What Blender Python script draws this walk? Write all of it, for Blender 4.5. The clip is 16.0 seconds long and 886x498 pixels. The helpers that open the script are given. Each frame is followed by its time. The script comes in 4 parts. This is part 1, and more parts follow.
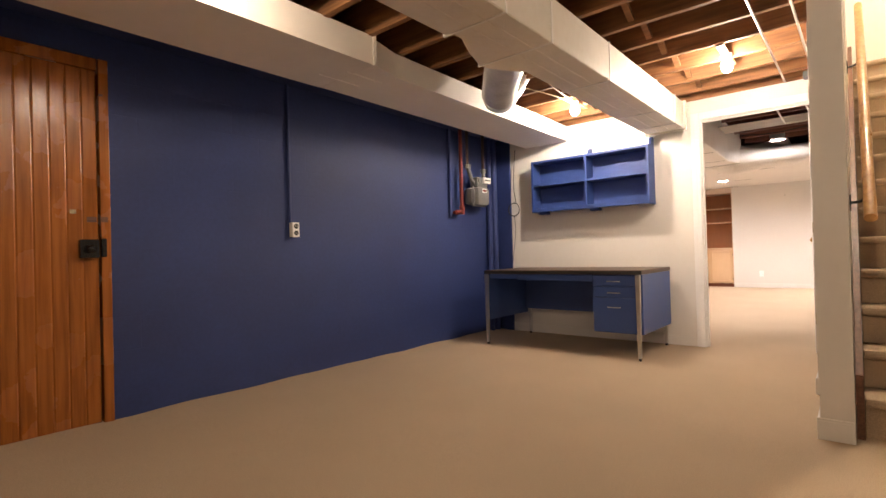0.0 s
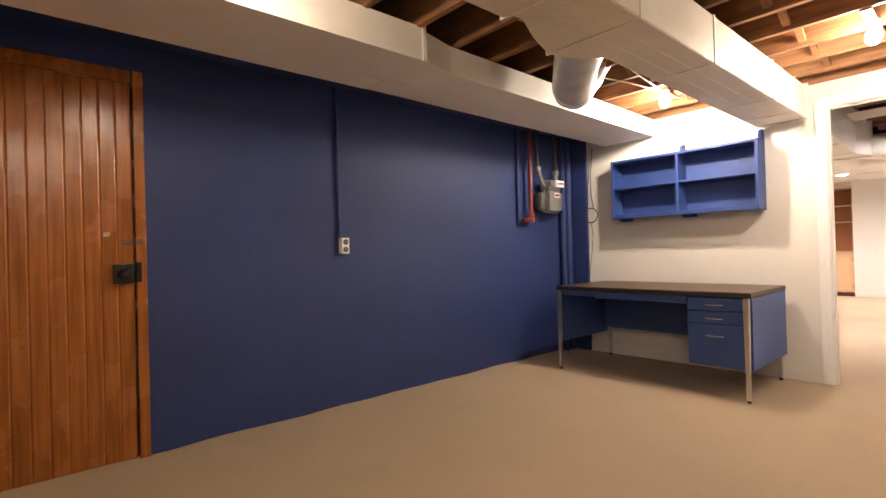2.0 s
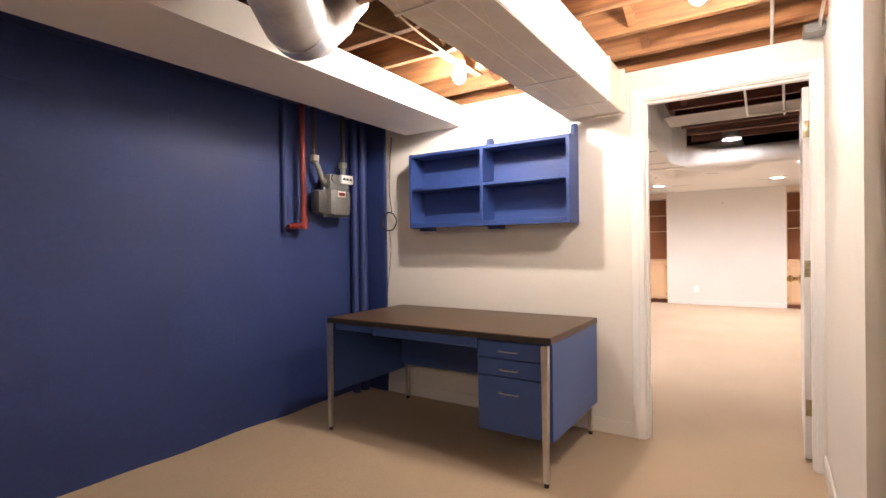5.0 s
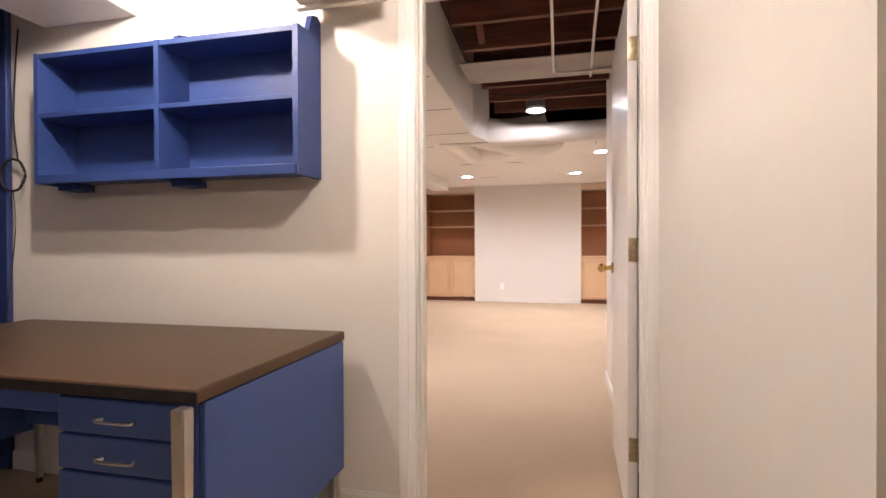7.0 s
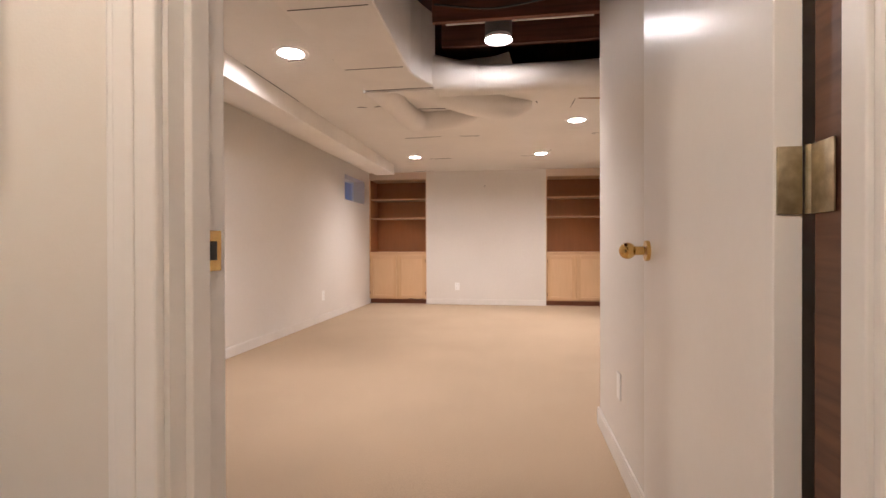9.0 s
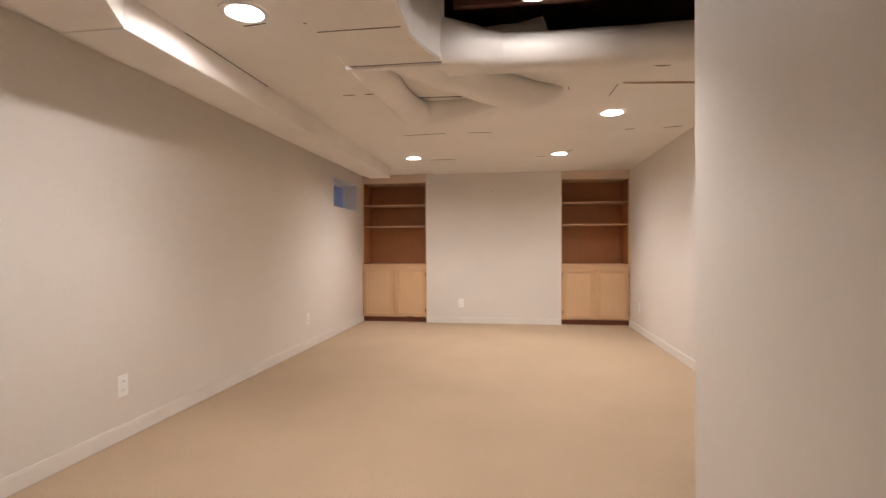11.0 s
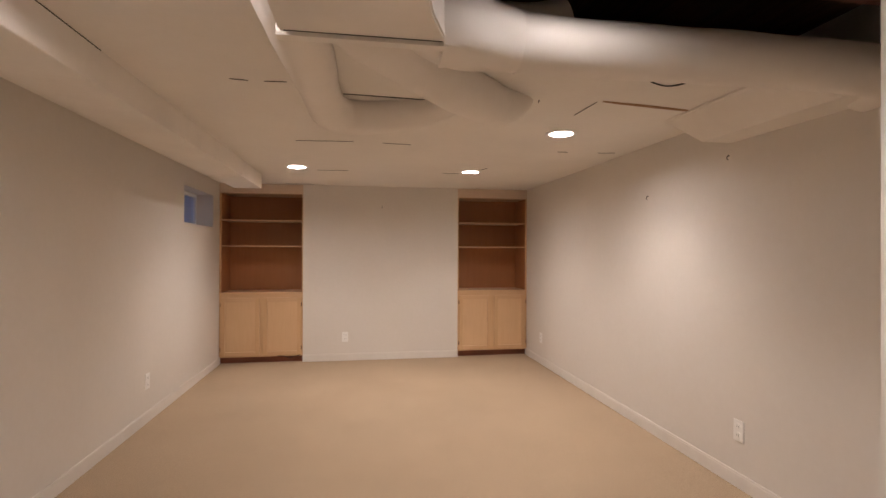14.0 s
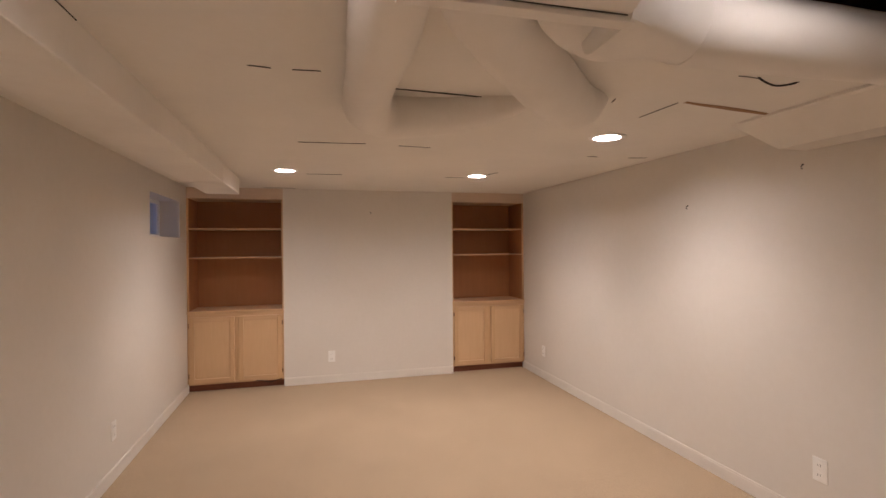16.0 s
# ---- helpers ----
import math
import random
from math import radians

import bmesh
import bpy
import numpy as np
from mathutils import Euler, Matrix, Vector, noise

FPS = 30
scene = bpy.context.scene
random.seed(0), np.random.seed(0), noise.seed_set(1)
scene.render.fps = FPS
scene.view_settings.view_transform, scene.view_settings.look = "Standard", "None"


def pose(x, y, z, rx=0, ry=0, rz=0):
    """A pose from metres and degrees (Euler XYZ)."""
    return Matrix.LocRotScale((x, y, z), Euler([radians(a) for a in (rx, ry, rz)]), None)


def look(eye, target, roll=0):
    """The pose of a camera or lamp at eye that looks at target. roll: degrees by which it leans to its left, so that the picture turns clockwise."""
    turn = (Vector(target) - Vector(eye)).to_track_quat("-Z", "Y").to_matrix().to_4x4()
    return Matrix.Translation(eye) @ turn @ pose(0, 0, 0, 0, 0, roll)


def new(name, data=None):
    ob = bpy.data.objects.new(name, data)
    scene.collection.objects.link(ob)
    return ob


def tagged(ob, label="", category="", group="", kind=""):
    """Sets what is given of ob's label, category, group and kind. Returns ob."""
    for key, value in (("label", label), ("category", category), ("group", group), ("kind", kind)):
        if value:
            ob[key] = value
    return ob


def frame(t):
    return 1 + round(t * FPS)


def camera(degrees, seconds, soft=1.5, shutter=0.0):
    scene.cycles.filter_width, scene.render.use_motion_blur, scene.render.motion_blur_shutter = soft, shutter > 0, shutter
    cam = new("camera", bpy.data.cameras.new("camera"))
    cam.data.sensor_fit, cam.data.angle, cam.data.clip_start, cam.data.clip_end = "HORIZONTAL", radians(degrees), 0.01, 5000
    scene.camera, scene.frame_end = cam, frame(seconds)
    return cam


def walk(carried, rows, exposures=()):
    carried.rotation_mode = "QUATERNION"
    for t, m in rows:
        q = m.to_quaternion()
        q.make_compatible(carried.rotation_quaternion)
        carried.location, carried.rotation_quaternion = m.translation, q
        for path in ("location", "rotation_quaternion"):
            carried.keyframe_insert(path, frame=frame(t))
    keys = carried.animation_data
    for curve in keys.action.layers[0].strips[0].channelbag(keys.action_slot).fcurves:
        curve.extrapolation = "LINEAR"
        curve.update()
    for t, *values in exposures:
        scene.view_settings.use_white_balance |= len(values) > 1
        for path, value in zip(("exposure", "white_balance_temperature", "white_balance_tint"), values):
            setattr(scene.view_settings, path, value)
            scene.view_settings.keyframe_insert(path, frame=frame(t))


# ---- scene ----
cam = camera(83.8, 16.0)
PATH = [
    (0, (0.467, 0.685, 0.919), (-0.82, 2.216, 0.938), -1.6),
    (0.5, (0.438, 0.699, 0.916), (-0.935, 2.153, 0.931), -1.6),
    (1, (0.381, 0.782, 0.955), (-1.058, 2.172, 0.968), -1.6),
    (1.5, (0.301, 0.925, 1.014), (-1.178, 2.271, 1.026), -1.6),
    (2, (0.233, 1.074, 1.068), (-1.267, 2.397, 1.082), -1.6),
    (2.5, (0.195, 1.197, 1.109), (-1.31, 2.514, 1.123), -1.6),
    (3, (0.159, 1.403, 1.135), (-1.351, 2.714, 1.144), -1.6),
    (3.2, (0.15, 1.505, 1.142), (-1.36, 2.816, 1.154), -1.6),
    (5.3, (0.0, 2.663, 1.203), (-0.99, 4.401, 1.187), -0.7),
    (5.5, (0.005, 2.802, 1.198), (-0.92, 4.576, 1.18), -0.7),
    (6, (-0.001, 3.139, 1.167), (-0.789, 4.978, 1.15), -0.4),
    (6.5, (-0.042, 3.501, 1.118), (-0.656, 5.404, 1.097), -0.1),
    (7, (-0.075, 3.821, 1.068), (-0.534, 5.768, 1.056), -0.2),
    (7.5, (-0.055, 4.144, 1.023), (-0.422, 6.11, 1.008), -0.3),
    (8, (-0.071, 4.458, 0.983), (-0.401, 6.431, 0.97), -0.1),
    (8.5, (-0.116, 4.793, 0.956), (-0.422, 6.769, 0.944), -0.1),
    (11, (-0.368, 5.958, 1.121), (-0.651, 7.938, 1.115), -0.2),
    (11.5, (-0.438, 6.161, 1.168), (-0.723, 8.141, 1.164), -0.3),
    (12, (-0.518, 6.322, 1.219), (-0.788, 8.304, 1.223), -0.3),
    (12.5, (-0.631, 6.462, 1.275), (-0.838, 8.451, 1.276), -0.1),
    (13, (-0.763, 6.602, 1.325), (-0.77, 8.602, 1.33), 0.1),
    (13.5, (-0.86, 6.711, 1.359), (-0.663, 8.701, 1.368), 0.1),
    (14, (-0.95, 6.862, 1.391), (-0.621, 8.835, 1.399), 0.2),
    (14.5, (-1.05, 7.011, 1.418), (-0.642, 8.969, 1.431), 0.2),
    (15, (-1.145, 7.14, 1.436), (-0.697, 9.089, 1.456), 0.2),
    (15.5, (-1.265, 7.289, 1.466), (-0.786, 9.231, 1.483), 0.2),
    (16, (-1.351, 7.428, 1.539), (-0.837, 9.361, 1.533), -0.5),
]
EXPOSURES = [(0, 0.38, 5900, 12), (3.0, 0.54, 5770, 10), (5.5, 0.36, 5520, 13), (7.0, 0.10, 5550, 14), (8.5, -0.24, 5780, 14), (11.0, -0.54, 5930, 10),
             (12.5, -0.81, 6110, 11), (16.0, -0.90, 6160, 14)]
walk(cam, [(t, look(eye, target, roll)) for t, eye, target, roll in PATH], EXPOSURES)

# ---- world ----
world = bpy.data.worlds.new("dusk")
scene.world = world
world.use_nodes = True
wn = world.node_tree.nodes
sky = wn.new("ShaderNodeTexSky")
sky.sky_type = "NISHITA"
sky.sun_disc = False
sky.sun_elevation = radians(2.0)
sky.sun_rotation = radians(150)
wn["Background"].inputs["Strength"].default_value = 0.15
world.node_tree.links.new(sky.outputs[0], wn["Background"].inputs["Color"])

BULB_POWER = 860.0
DESK_BULB_POWER = 1180.0
FILL_BULB_POWER = 350.0
CAN_POWER = 760.0


# ---- materials ----
def material(name, base, rough=0.6, metal=0.0, vary=0.06, scale=3.0, fine=60.0, fine_amount=0.04, bump=0.1, bump_scale=120.0,
             spec=0.5, stretch=(1, 1, 1), tint=None, patch=0.0, island=0.0):
    """Principled surface with stains at one scale, grain at another, and fine relief."""
    m = bpy.data.materials.new(name)
    m.use_nodes = True
    nt = m.node_tree
    n, l = nt.nodes, nt.links
    b = n["Principled BSDF"]
    b.inputs["Roughness"].default_value = rough
    b.inputs["Metallic"].default_value = metal
    b.inputs["Specular IOR Level"].default_value = spec
    geo = n.new("ShaderNodeNewGeometry")
    mp = n.new("ShaderNodeMapping")
    mp.inputs["Scale"].default_value = stretch
    l.new(geo.outputs["Position"], mp.inputs["Vector"])
    big = n.new("ShaderNodeTexNoise")
    big.inputs["Scale"].default_value = scale
    big.inputs["Detail"].default_value = 6
    l.new(mp.outputs[0], big.inputs["Vector"])
    small = n.new("ShaderNodeTexNoise")
    small.inputs["Scale"].default_value = fine
    small.inputs["Detail"].default_value = 4
    l.new(mp.outputs[0], small.inputs["Vector"])
    ramp = n.new("ShaderNodeValToRGB")
    dark = [c * (1 - vary * 2) for c in base]
    lite = [min(1.0, c * (1 + vary * 2)) for c in base]
    if tint:
        dark = list(tint)
    ramp.color_ramp.elements[0].color = (*dark, 1)
    ramp.color_ramp.elements[1].color = (*lite, 1)
    ramp.color_ramp.elements[0].position = 0.3
    ramp.color_ramp.elements[1].position = 0.7
    l.new(big.outputs["Fac"], ramp.inputs["Fac"])
    mix = n.new("ShaderNodeMix")
    mix.data_type = "RGBA"
    mix.blend_type = "OVERLAY"
    mix.inputs[0].default_value = fine_amount * 8
    l.new(ramp.outputs[0], mix.inputs[6])
    l.new(small.outputs["Fac"], mix.inputs[7])
    out = mix.outputs[2]
    if island:
        info = n.new("ShaderNodeObjectInfo")
        mr = n.new("ShaderNodeMapRange")
        mr.inputs[3].default_value = 1 - island
        mr.inputs[4].default_value = 1 + island
        l.new(info.outputs["Random"], mr.inputs[0])
        hs = n.new("ShaderNodeHueSaturation")
        l.new(mr.outputs[0], hs.inputs["Value"])
        l.new(out, hs.inputs["Color"])
        out = hs.outputs[0]
    l.new(out, b.inputs["Base Color"])
    if patch:
        rr = n.new("ShaderNodeMapRange")
        rr.inputs[3].default_value = max(0.02, rough - patch)
        rr.inputs[4].default_value = min(1, rough + patch)
        l.new(big.outputs["Fac"], rr.inputs[0])
        l.new(rr.outputs[0], b.inputs["Roughness"])
    if bump:
        bn = n.new("ShaderNodeTexNoise")
        bn.inputs["Scale"].default_value = bump_scale
        bn.inputs["Detail"].default_value = 3
        l.new(mp.outputs[0], bn.inputs["Vector"])
        bp = n.new("ShaderNodeBump")
        bp.inputs["Strength"].default_value = bump
        bp.inputs["Distance"].default_value = 0.004
        l.new(bn.outputs["Fac"], bp.inputs["Height"])
        l.new(bp.outputs[0], b.inputs["Normal"])
    return m


def wood(name, base, dark, rough=0.5, axis="z", rings=9.0, bump=0.08, island=0.0, spec=0.5, blotch=0.25):
    """Sawn wood with grain drawn out along one axis, knots' swirl and blotches."""
    m = bpy.data.materials.new(name)
    m.use_nodes = True
    nt = m.node_tree
    n, l = nt.nodes, nt.links
    b = n["Principled BSDF"]
    b.inputs["Specular IOR Level"].default_value = spec
    geo = n.new("ShaderNodeNewGeometry")
    info = n.new("ShaderNodeObjectInfo")
    off = n.new("ShaderNodeVectorMath")
    off.operation = "MULTIPLY_ADD"
    comb = n.new("ShaderNodeCombineXYZ")
    for k in range(3):
        l.new(info.outputs["Random"], comb.inputs[k])
    off.inputs[1].default_value = (7, 5, 3)
    l.new(comb.outputs[0], off.inputs[0])
    l.new(geo.outputs["Position"], off.inputs[2])
    mp = n.new("ShaderNodeMapping")
    sc = {"x": (0.06, 1, 1), "y": (1, 0.06, 1), "z": (1, 1, 0.06)}[axis]
    mp.inputs["Scale"].default_value = sc
    l.new(off.outputs[0], mp.inputs["Vector"])
    g = n.new("ShaderNodeTexNoise")
    g.inputs["Scale"].default_value = rings * 7
    g.inputs["Detail"].default_value = 7
    g.inputs["Distortion"].default_value = 0.25
    l.new(mp.outputs[0], g.inputs["Vector"])
    ramp = n.new("ShaderNodeValToRGB")
    ramp.color_ramp.elements[0].color = (*dark, 1)
    ramp.color_ramp.elements[1].color = (*base, 1)
    ramp.color_ramp.elements[0].position = 0.32
    ramp.color_ramp.elements[1].position = 0.62
    l.new(g.outputs["Fac"], ramp.inputs["Fac"])
    bl = n.new("ShaderNodeTexNoise")
    bl.inputs["Scale"].default_value = 2.5
    bl.inputs["Detail"].default_value = 5
    l.new(off.outputs[0], bl.inputs["Vector"])
    mr = n.new("ShaderNodeMapRange")
    mr.inputs[3].default_value = 1 - blotch
    mr.inputs[4].default_value = 1 + blotch
    l.new(bl.outputs["Fac"], mr.inputs[0])
    hs = n.new("ShaderNodeHueSaturation")
    l.new(mr.outputs[0], hs.inputs["Value"])
    l.new(ramp.outputs[0], hs.inputs["Color"])
    out = hs.outputs[0]
    if island:
        m2 = n.new("ShaderNodeMapRange")
        m2.inputs[3].default_value = 1 - island
        m2.inputs[4].default_value = 1 + island
        l.new(info.outputs["Random"], m2.inputs[0])
        h2 = n.new("ShaderNodeHueSaturation")
        l.new(m2.outputs[0], h2.inputs["Value"])
        l.new(out, h2.inputs["Color"])
        out = h2.outputs[0]
    l.new(out, b.inputs["Base Color"])
    r2 = n.new("ShaderNodeMapRange")
    r2.inputs[3].default_value = max(0.05, rough - 0.12)
    r2.inputs[4].default_value = min(1, rough + 0.12)
    l.new(bl.outputs["Fac"], r2.inputs[0])
    l.new(r2.outputs[0], b.inputs["Roughness"])
    bp = n.new("ShaderNodeBump")
    bp.inputs["Strength"].default_value = bump
    bp.inputs["Distance"].default_value = 0.004
    l.new(g.outputs["Fac"], bp.inputs["Height"])
    l.new(bp.outputs[0], b.inputs["Normal"])
    return m


def glow(name, color, strength):
    m = bpy.data.materials.new(name)
    m.use_nodes = True
    b = m.node_tree.nodes["Principled BSDF"]
    b.inputs["Base Color"].default_value = (*color, 1)
    b.inputs["Emission Color"].default_value = (*color, 1)
    b.inputs["Emission Strength"].default_value = strength
    return m


def carpet_material():
    """Cut-and-loop carpet: beige pile, fine ribs, worn lanes."""
    m = material("carpet_beige", (0.465, 0.357, 0.244), rough=0.95, vary=0.02, scale=1.3, fine=220, fine_amount=0.05, bump=0, spec=0.1)
    nt = m.node_tree
    n, l = nt.nodes, nt.links
    geo = n.new("ShaderNodeNewGeometry")
    wav = n.new("ShaderNodeTexWave")
    wav.wave_type = "BANDS"
    wav.bands_direction = "X"
    wav.inputs["Scale"].default_value = 38
    wav.inputs["Distortion"].default_value = 1.5
    wav.inputs["Detail"].default_value = 3
    l.new(geo.outputs["Position"], wav.inputs["Vector"])
    nz = n.new("ShaderNodeTexNoise")
    nz.inputs["Scale"].default_value = 260
    nz.inputs["Detail"].default_value = 2
    l.new(geo.outputs["Position"], nz.inputs["Vector"])
    add = n.new("ShaderNodeMath")
    add.operation = "MULTIPLY_ADD"
    add.inputs[1].default_value = 0.10
    l.new(wav.outputs["Fac"], add.inputs[0])
    l.new(nz.outputs["Fac"], add.inputs[2])
    bp = n.new("ShaderNodeBump")
    bp.inputs["Strength"].default_value = 0.55
    bp.inputs["Distance"].default_value = 0.006
    l.new(add.outputs[0], bp.inputs["Height"])
    l.new(bp.outputs[0], n["Principled BSDF"].inputs["Normal"])
    return m


M_CARPET = carpet_material()
M_WALL = material("wall_paint_cream", (0.74, 0.70, 0.642), rough=0.55, vary=0.012, scale=1.1, fine=25, fine_amount=0.008, bump=0.08, bump_scale=240, patch=0.05)
M_TRIM = material("trim_paint_white", (0.83, 0.81, 0.785), rough=0.28, vary=0.012, scale=4, fine_amount=0.01, bump=0.03, bump_scale=80)
M_BASE = material("baseboard_paint_white", (0.765, 0.725, 0.67), rough=0.4, vary=0.02, scale=4, fine_amount=0.01, bump=0.04, bump_scale=80)
M_CEIL = material("ceiling_paint_white", (0.82, 0.785, 0.73), rough=0.8, vary=0.015, scale=1.6, fine=30, fine_amount=0.01, bump=0.12, bump_scale=160)
M_DUCTPAINT = material("duct_paint_white", (0.83, 0.79, 0.735), rough=0.55, vary=0.02, scale=2.5, fine=18, fine_amount=0.012, bump=0.06, bump_scale=30, patch=0.06)
M_TRUNKPAINT = material("aged_duct_paint", (0.75, 0.69, 0.595), rough=0.38, vary=0.035, scale=2.2, fine=22, fine_amount=0.02, bump=0.07, bump_scale=22, patch=0.1)
M_BLUEWALL = material("masonry_paint_blue", (0.0190, 0.0350, 0.140), rough=0.62, vary=0.07, scale=1.6, fine=40, fine_amount=0.025, bump=0.16, bump_scale=70, patch=0.08)
def add_courses(m, height, strength):
    """Faint horizontal courses of the blockwork showing through paint."""
    nt = m.node_tree
    n, l = nt.nodes, nt.links
    geo = n.new("ShaderNodeNewGeometry")
    sep = n.new("ShaderNodeSeparateXYZ")
    l.new(geo.outputs["Position"], sep.inputs[0])
    comb = n.new("ShaderNodeCombineXYZ")
    l.new(sep.outputs["Y"], comb.inputs[0])
    l.new(sep.outputs["Z"], comb.inputs[1])
    br = n.new("ShaderNodeTexBrick")
    br.inputs["Scale"].default_value = 1.0
    br.inputs["Brick Width"].default_value = height * 2
    br.inputs["Row Height"].default_value = height
    br.inputs["Mortar Size"].default_value = 0.006
    br.inputs["Mortar Smooth"].default_value = 1.0
    l.new(comb.outputs[0], br.inputs["Vector"])
    old = [x for x in n if x.type == "BUMP"][0]
    bp = n.new("ShaderNodeBump")
    bp.invert = True
    bp.inputs["Strength"].default_value = strength
    bp.inputs["Distance"].default_value = 0.003
    l.new(br.outputs["Fac"], bp.inputs["Height"])
    l.new(old.outputs[0], bp.inputs["Normal"])
    l.new(bp.outputs[0], n["Principled BSDF"].inputs["Normal"])


add_courses(M_BLUEWALL, 0.2, 0.16)
M_BLUE = material("steel_paint_blue", (0.045, 0.090, 0.29), rough=0.42, vary=0.04, scale=3, fine=90, fine_amount=0.02, bump=0.04, bump_scale=150, patch=0.08)
M_SHELFBLUE = material("wood_paint_blue", (0.0265, 0.053, 0.195), rough=0.5, vary=0.05, scale=4, fine=60, fine_amount=0.02, bump=0.08, bump_scale=90, stretch=(0.3, 1, 1))
M_LAMINATE = material("laminate_brown", (0.080, 0.044, 0.021), spec=0.35, rough=0.4, vary=0.08, scale=3, fine=160, fine_amount=0.03, bump=0.03, bump_scale=300, stretch=(0.15, 1, 1), patch=0.06)
M_STEEL = material("brushed_steel", (0.62, 0.60, 0.57), rough=0.34, metal=1, vary=0.05, scale=9, fine=200, bump=0.03, patch=0.08)
M_GALV = material("galvanised_sheet", (0.72, 0.71, 0.69), rough=0.36, metal=0.8, vary=0.10, scale=14, fine=70, bump=0.05, bump_scale=25, patch=0.1)
M_PANNING = material("dull_grey_sheet", (0.34, 0.30, 0.27), rough=0.5, metal=0.2, vary=0.08, scale=5, fine=60, bump=0.05, bump_scale=20, patch=0.08)
M_ELBOW = material("weathered_zinc_sheet", (0.72, 0.70, 0.66), rough=0.36, metal=0.35, vary=0.06, scale=8, fine=60, bump=0.05, bump_scale=20, patch=0.1)
M_BRASS = material("polished_brass", (0.72, 0.48, 0.17), rough=0.2, metal=1, vary=0.05, scale=20, bump=0)
M_HINGE = material("dull_brass_plate", (0.44, 0.37, 0.24), rough=0.42, metal=0.85, vary=0.1, scale=30, bump=0.05)
M_BLACK = material("black_enamel", (0.012, 0.011, 0.011), rough=0.22, vary=0.1, scale=20, bump=0.02)
M_RUBBER = material("black_rubber", (0.02, 0.018, 0.018), rough=0.6, vary=0.1, scale=20, bump=0.02)
M_PLASTIC = material("ivory_plastic", (0.78, 0.74, 0.66), rough=0.35, vary=0.01, scale=9, bump=0)
M_PLATE = material("white_wall_plate", (0.90, 0.89, 0.86), rough=0.3, vary=0.01, scale=9, bump=0)
M_STRIP = wood("bare_wood_strip", (0.33, 0.18, 0.08), (0.26, 0.135, 0.058), rough=0.7, axis="x")
M_CABLE = material("yellowed_cable", (0.50, 0.37, 0.19), rough=0.5, vary=0.05, scale=9, bump=0.02)
M_SLOT = material("dark_slot", (0.03, 0.027, 0.025), rough=0.6, vary=0.05, scale=9, bump=0)
M_RED = material("red_pipe_paint", (0.18, 0.021, 0.012), rough=0.45, vary=0.12, scale=12, fine=60, bump=0.06, patch=0.08)
M_METER = material("grey_cast_meter", (0.17, 0.17, 0.165), rough=0.5, vary=0.06, scale=12, fine=90, bump=0.08, metal=0.2)
M_PIPE = material("brown_black_pipe", (0.06, 0.035, 0.032), rough=0.5, vary=0.1, scale=15, bump=0.05, metal=0.2)
# shaded copy of the meter grey for the side turned from the bulb
M_METERSHADE = material("shaded_meter_pan", (0.075, 0.075, 0.078), rough=0.5, vary=0.06, scale=12, fine=90, bump=0.08, metal=0.2)
M_UNION = material("weathered_union", (0.19, 0.19, 0.165), rough=0.5, vary=0.1, scale=15, fine=90, bump=0.06, metal=0.3)
M_DIALWHITE = material("dial_paper_white", (0.8, 0.79, 0.75), rough=0.4, vary=0.01, scale=9, bump=0)
M_MAPLE = wood("cabinet_maple", (0.64, 0.42, 0.232), (0.61, 0.39, 0.21), rough=0.42, axis="z", rings=9, bump=0.02, island=0.05, blotch=0.07)
M_MAPLE_X = wood("cabinet_maple_rail", (0.65, 0.43, 0.25), (0.62, 0.40, 0.228), rough=0.42, axis="x", rings=9, bump=0.02, blotch=0.07)
M_PANEL = wood("cabinet_maple_panel", (0.68, 0.46, 0.265), (0.655, 0.435, 0.245), rough=0.42, axis="z", rings=9, bump=0.02, blotch=0.06)
M_HEADRAIL = wood("head_rail_maple", (0.67, 0.53, 0.41), (0.645, 0.505, 0.385), rough=0.45, axis="x", rings=9, bump=0.02, blotch=0.05)
# back and side panels, a darker brown than the maple fronts
M_BACK = wood("bookcase_inside_brown", (0.42, 0.182, 0.074), (0.40, 0.170, 0.068), rough=0.6, axis="z", rings=4, bump=0.02, blotch=0.12)
M_KICK = wood("toe_kick_brown", (0.26, 0.09, 0.05), (0.20, 0.066, 0.036), rough=0.6, axis="x")
M_DOORWOOD = wood("varnished_pine", (0.37, 0.128, 0.023), (0.235, 0.072, 0.013), rough=0.26, spec=0.4, axis="z", rings=5, bump=0.05, island=0.06, blotch=0.16)
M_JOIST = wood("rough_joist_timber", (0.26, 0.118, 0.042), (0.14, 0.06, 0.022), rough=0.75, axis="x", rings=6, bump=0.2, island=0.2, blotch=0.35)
# darker joist and board tones for the finished room
M_JOIST2 = wood("dark_joist", (0.17, 0.062, 0.04), (0.09, 0.033, 0.021), rough=0.75, axis="x", rings=6, bump=0.2, island=0.2, blotch=0.35)
M_DECK2 = wood("dark_boards", (0.075, 0.032, 0.024), (0.04, 0.018, 0.014), rough=0.85, axis="y", rings=5, bump=0.2, blotch=0.35)
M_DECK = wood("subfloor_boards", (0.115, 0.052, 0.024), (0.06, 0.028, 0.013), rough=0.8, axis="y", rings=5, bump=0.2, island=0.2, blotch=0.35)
M_RAIL = wood("oak_handrail", (0.52, 0.29, 0.10), (0.40, 0.20, 0.06), rough=0.3, axis="y", rings=6, bump=0.03)
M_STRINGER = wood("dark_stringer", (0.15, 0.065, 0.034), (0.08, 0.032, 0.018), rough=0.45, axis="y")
M_BULB = glow("bulb_glass_lit", (1.0, 0.80, 0.585), BULB_POWER)
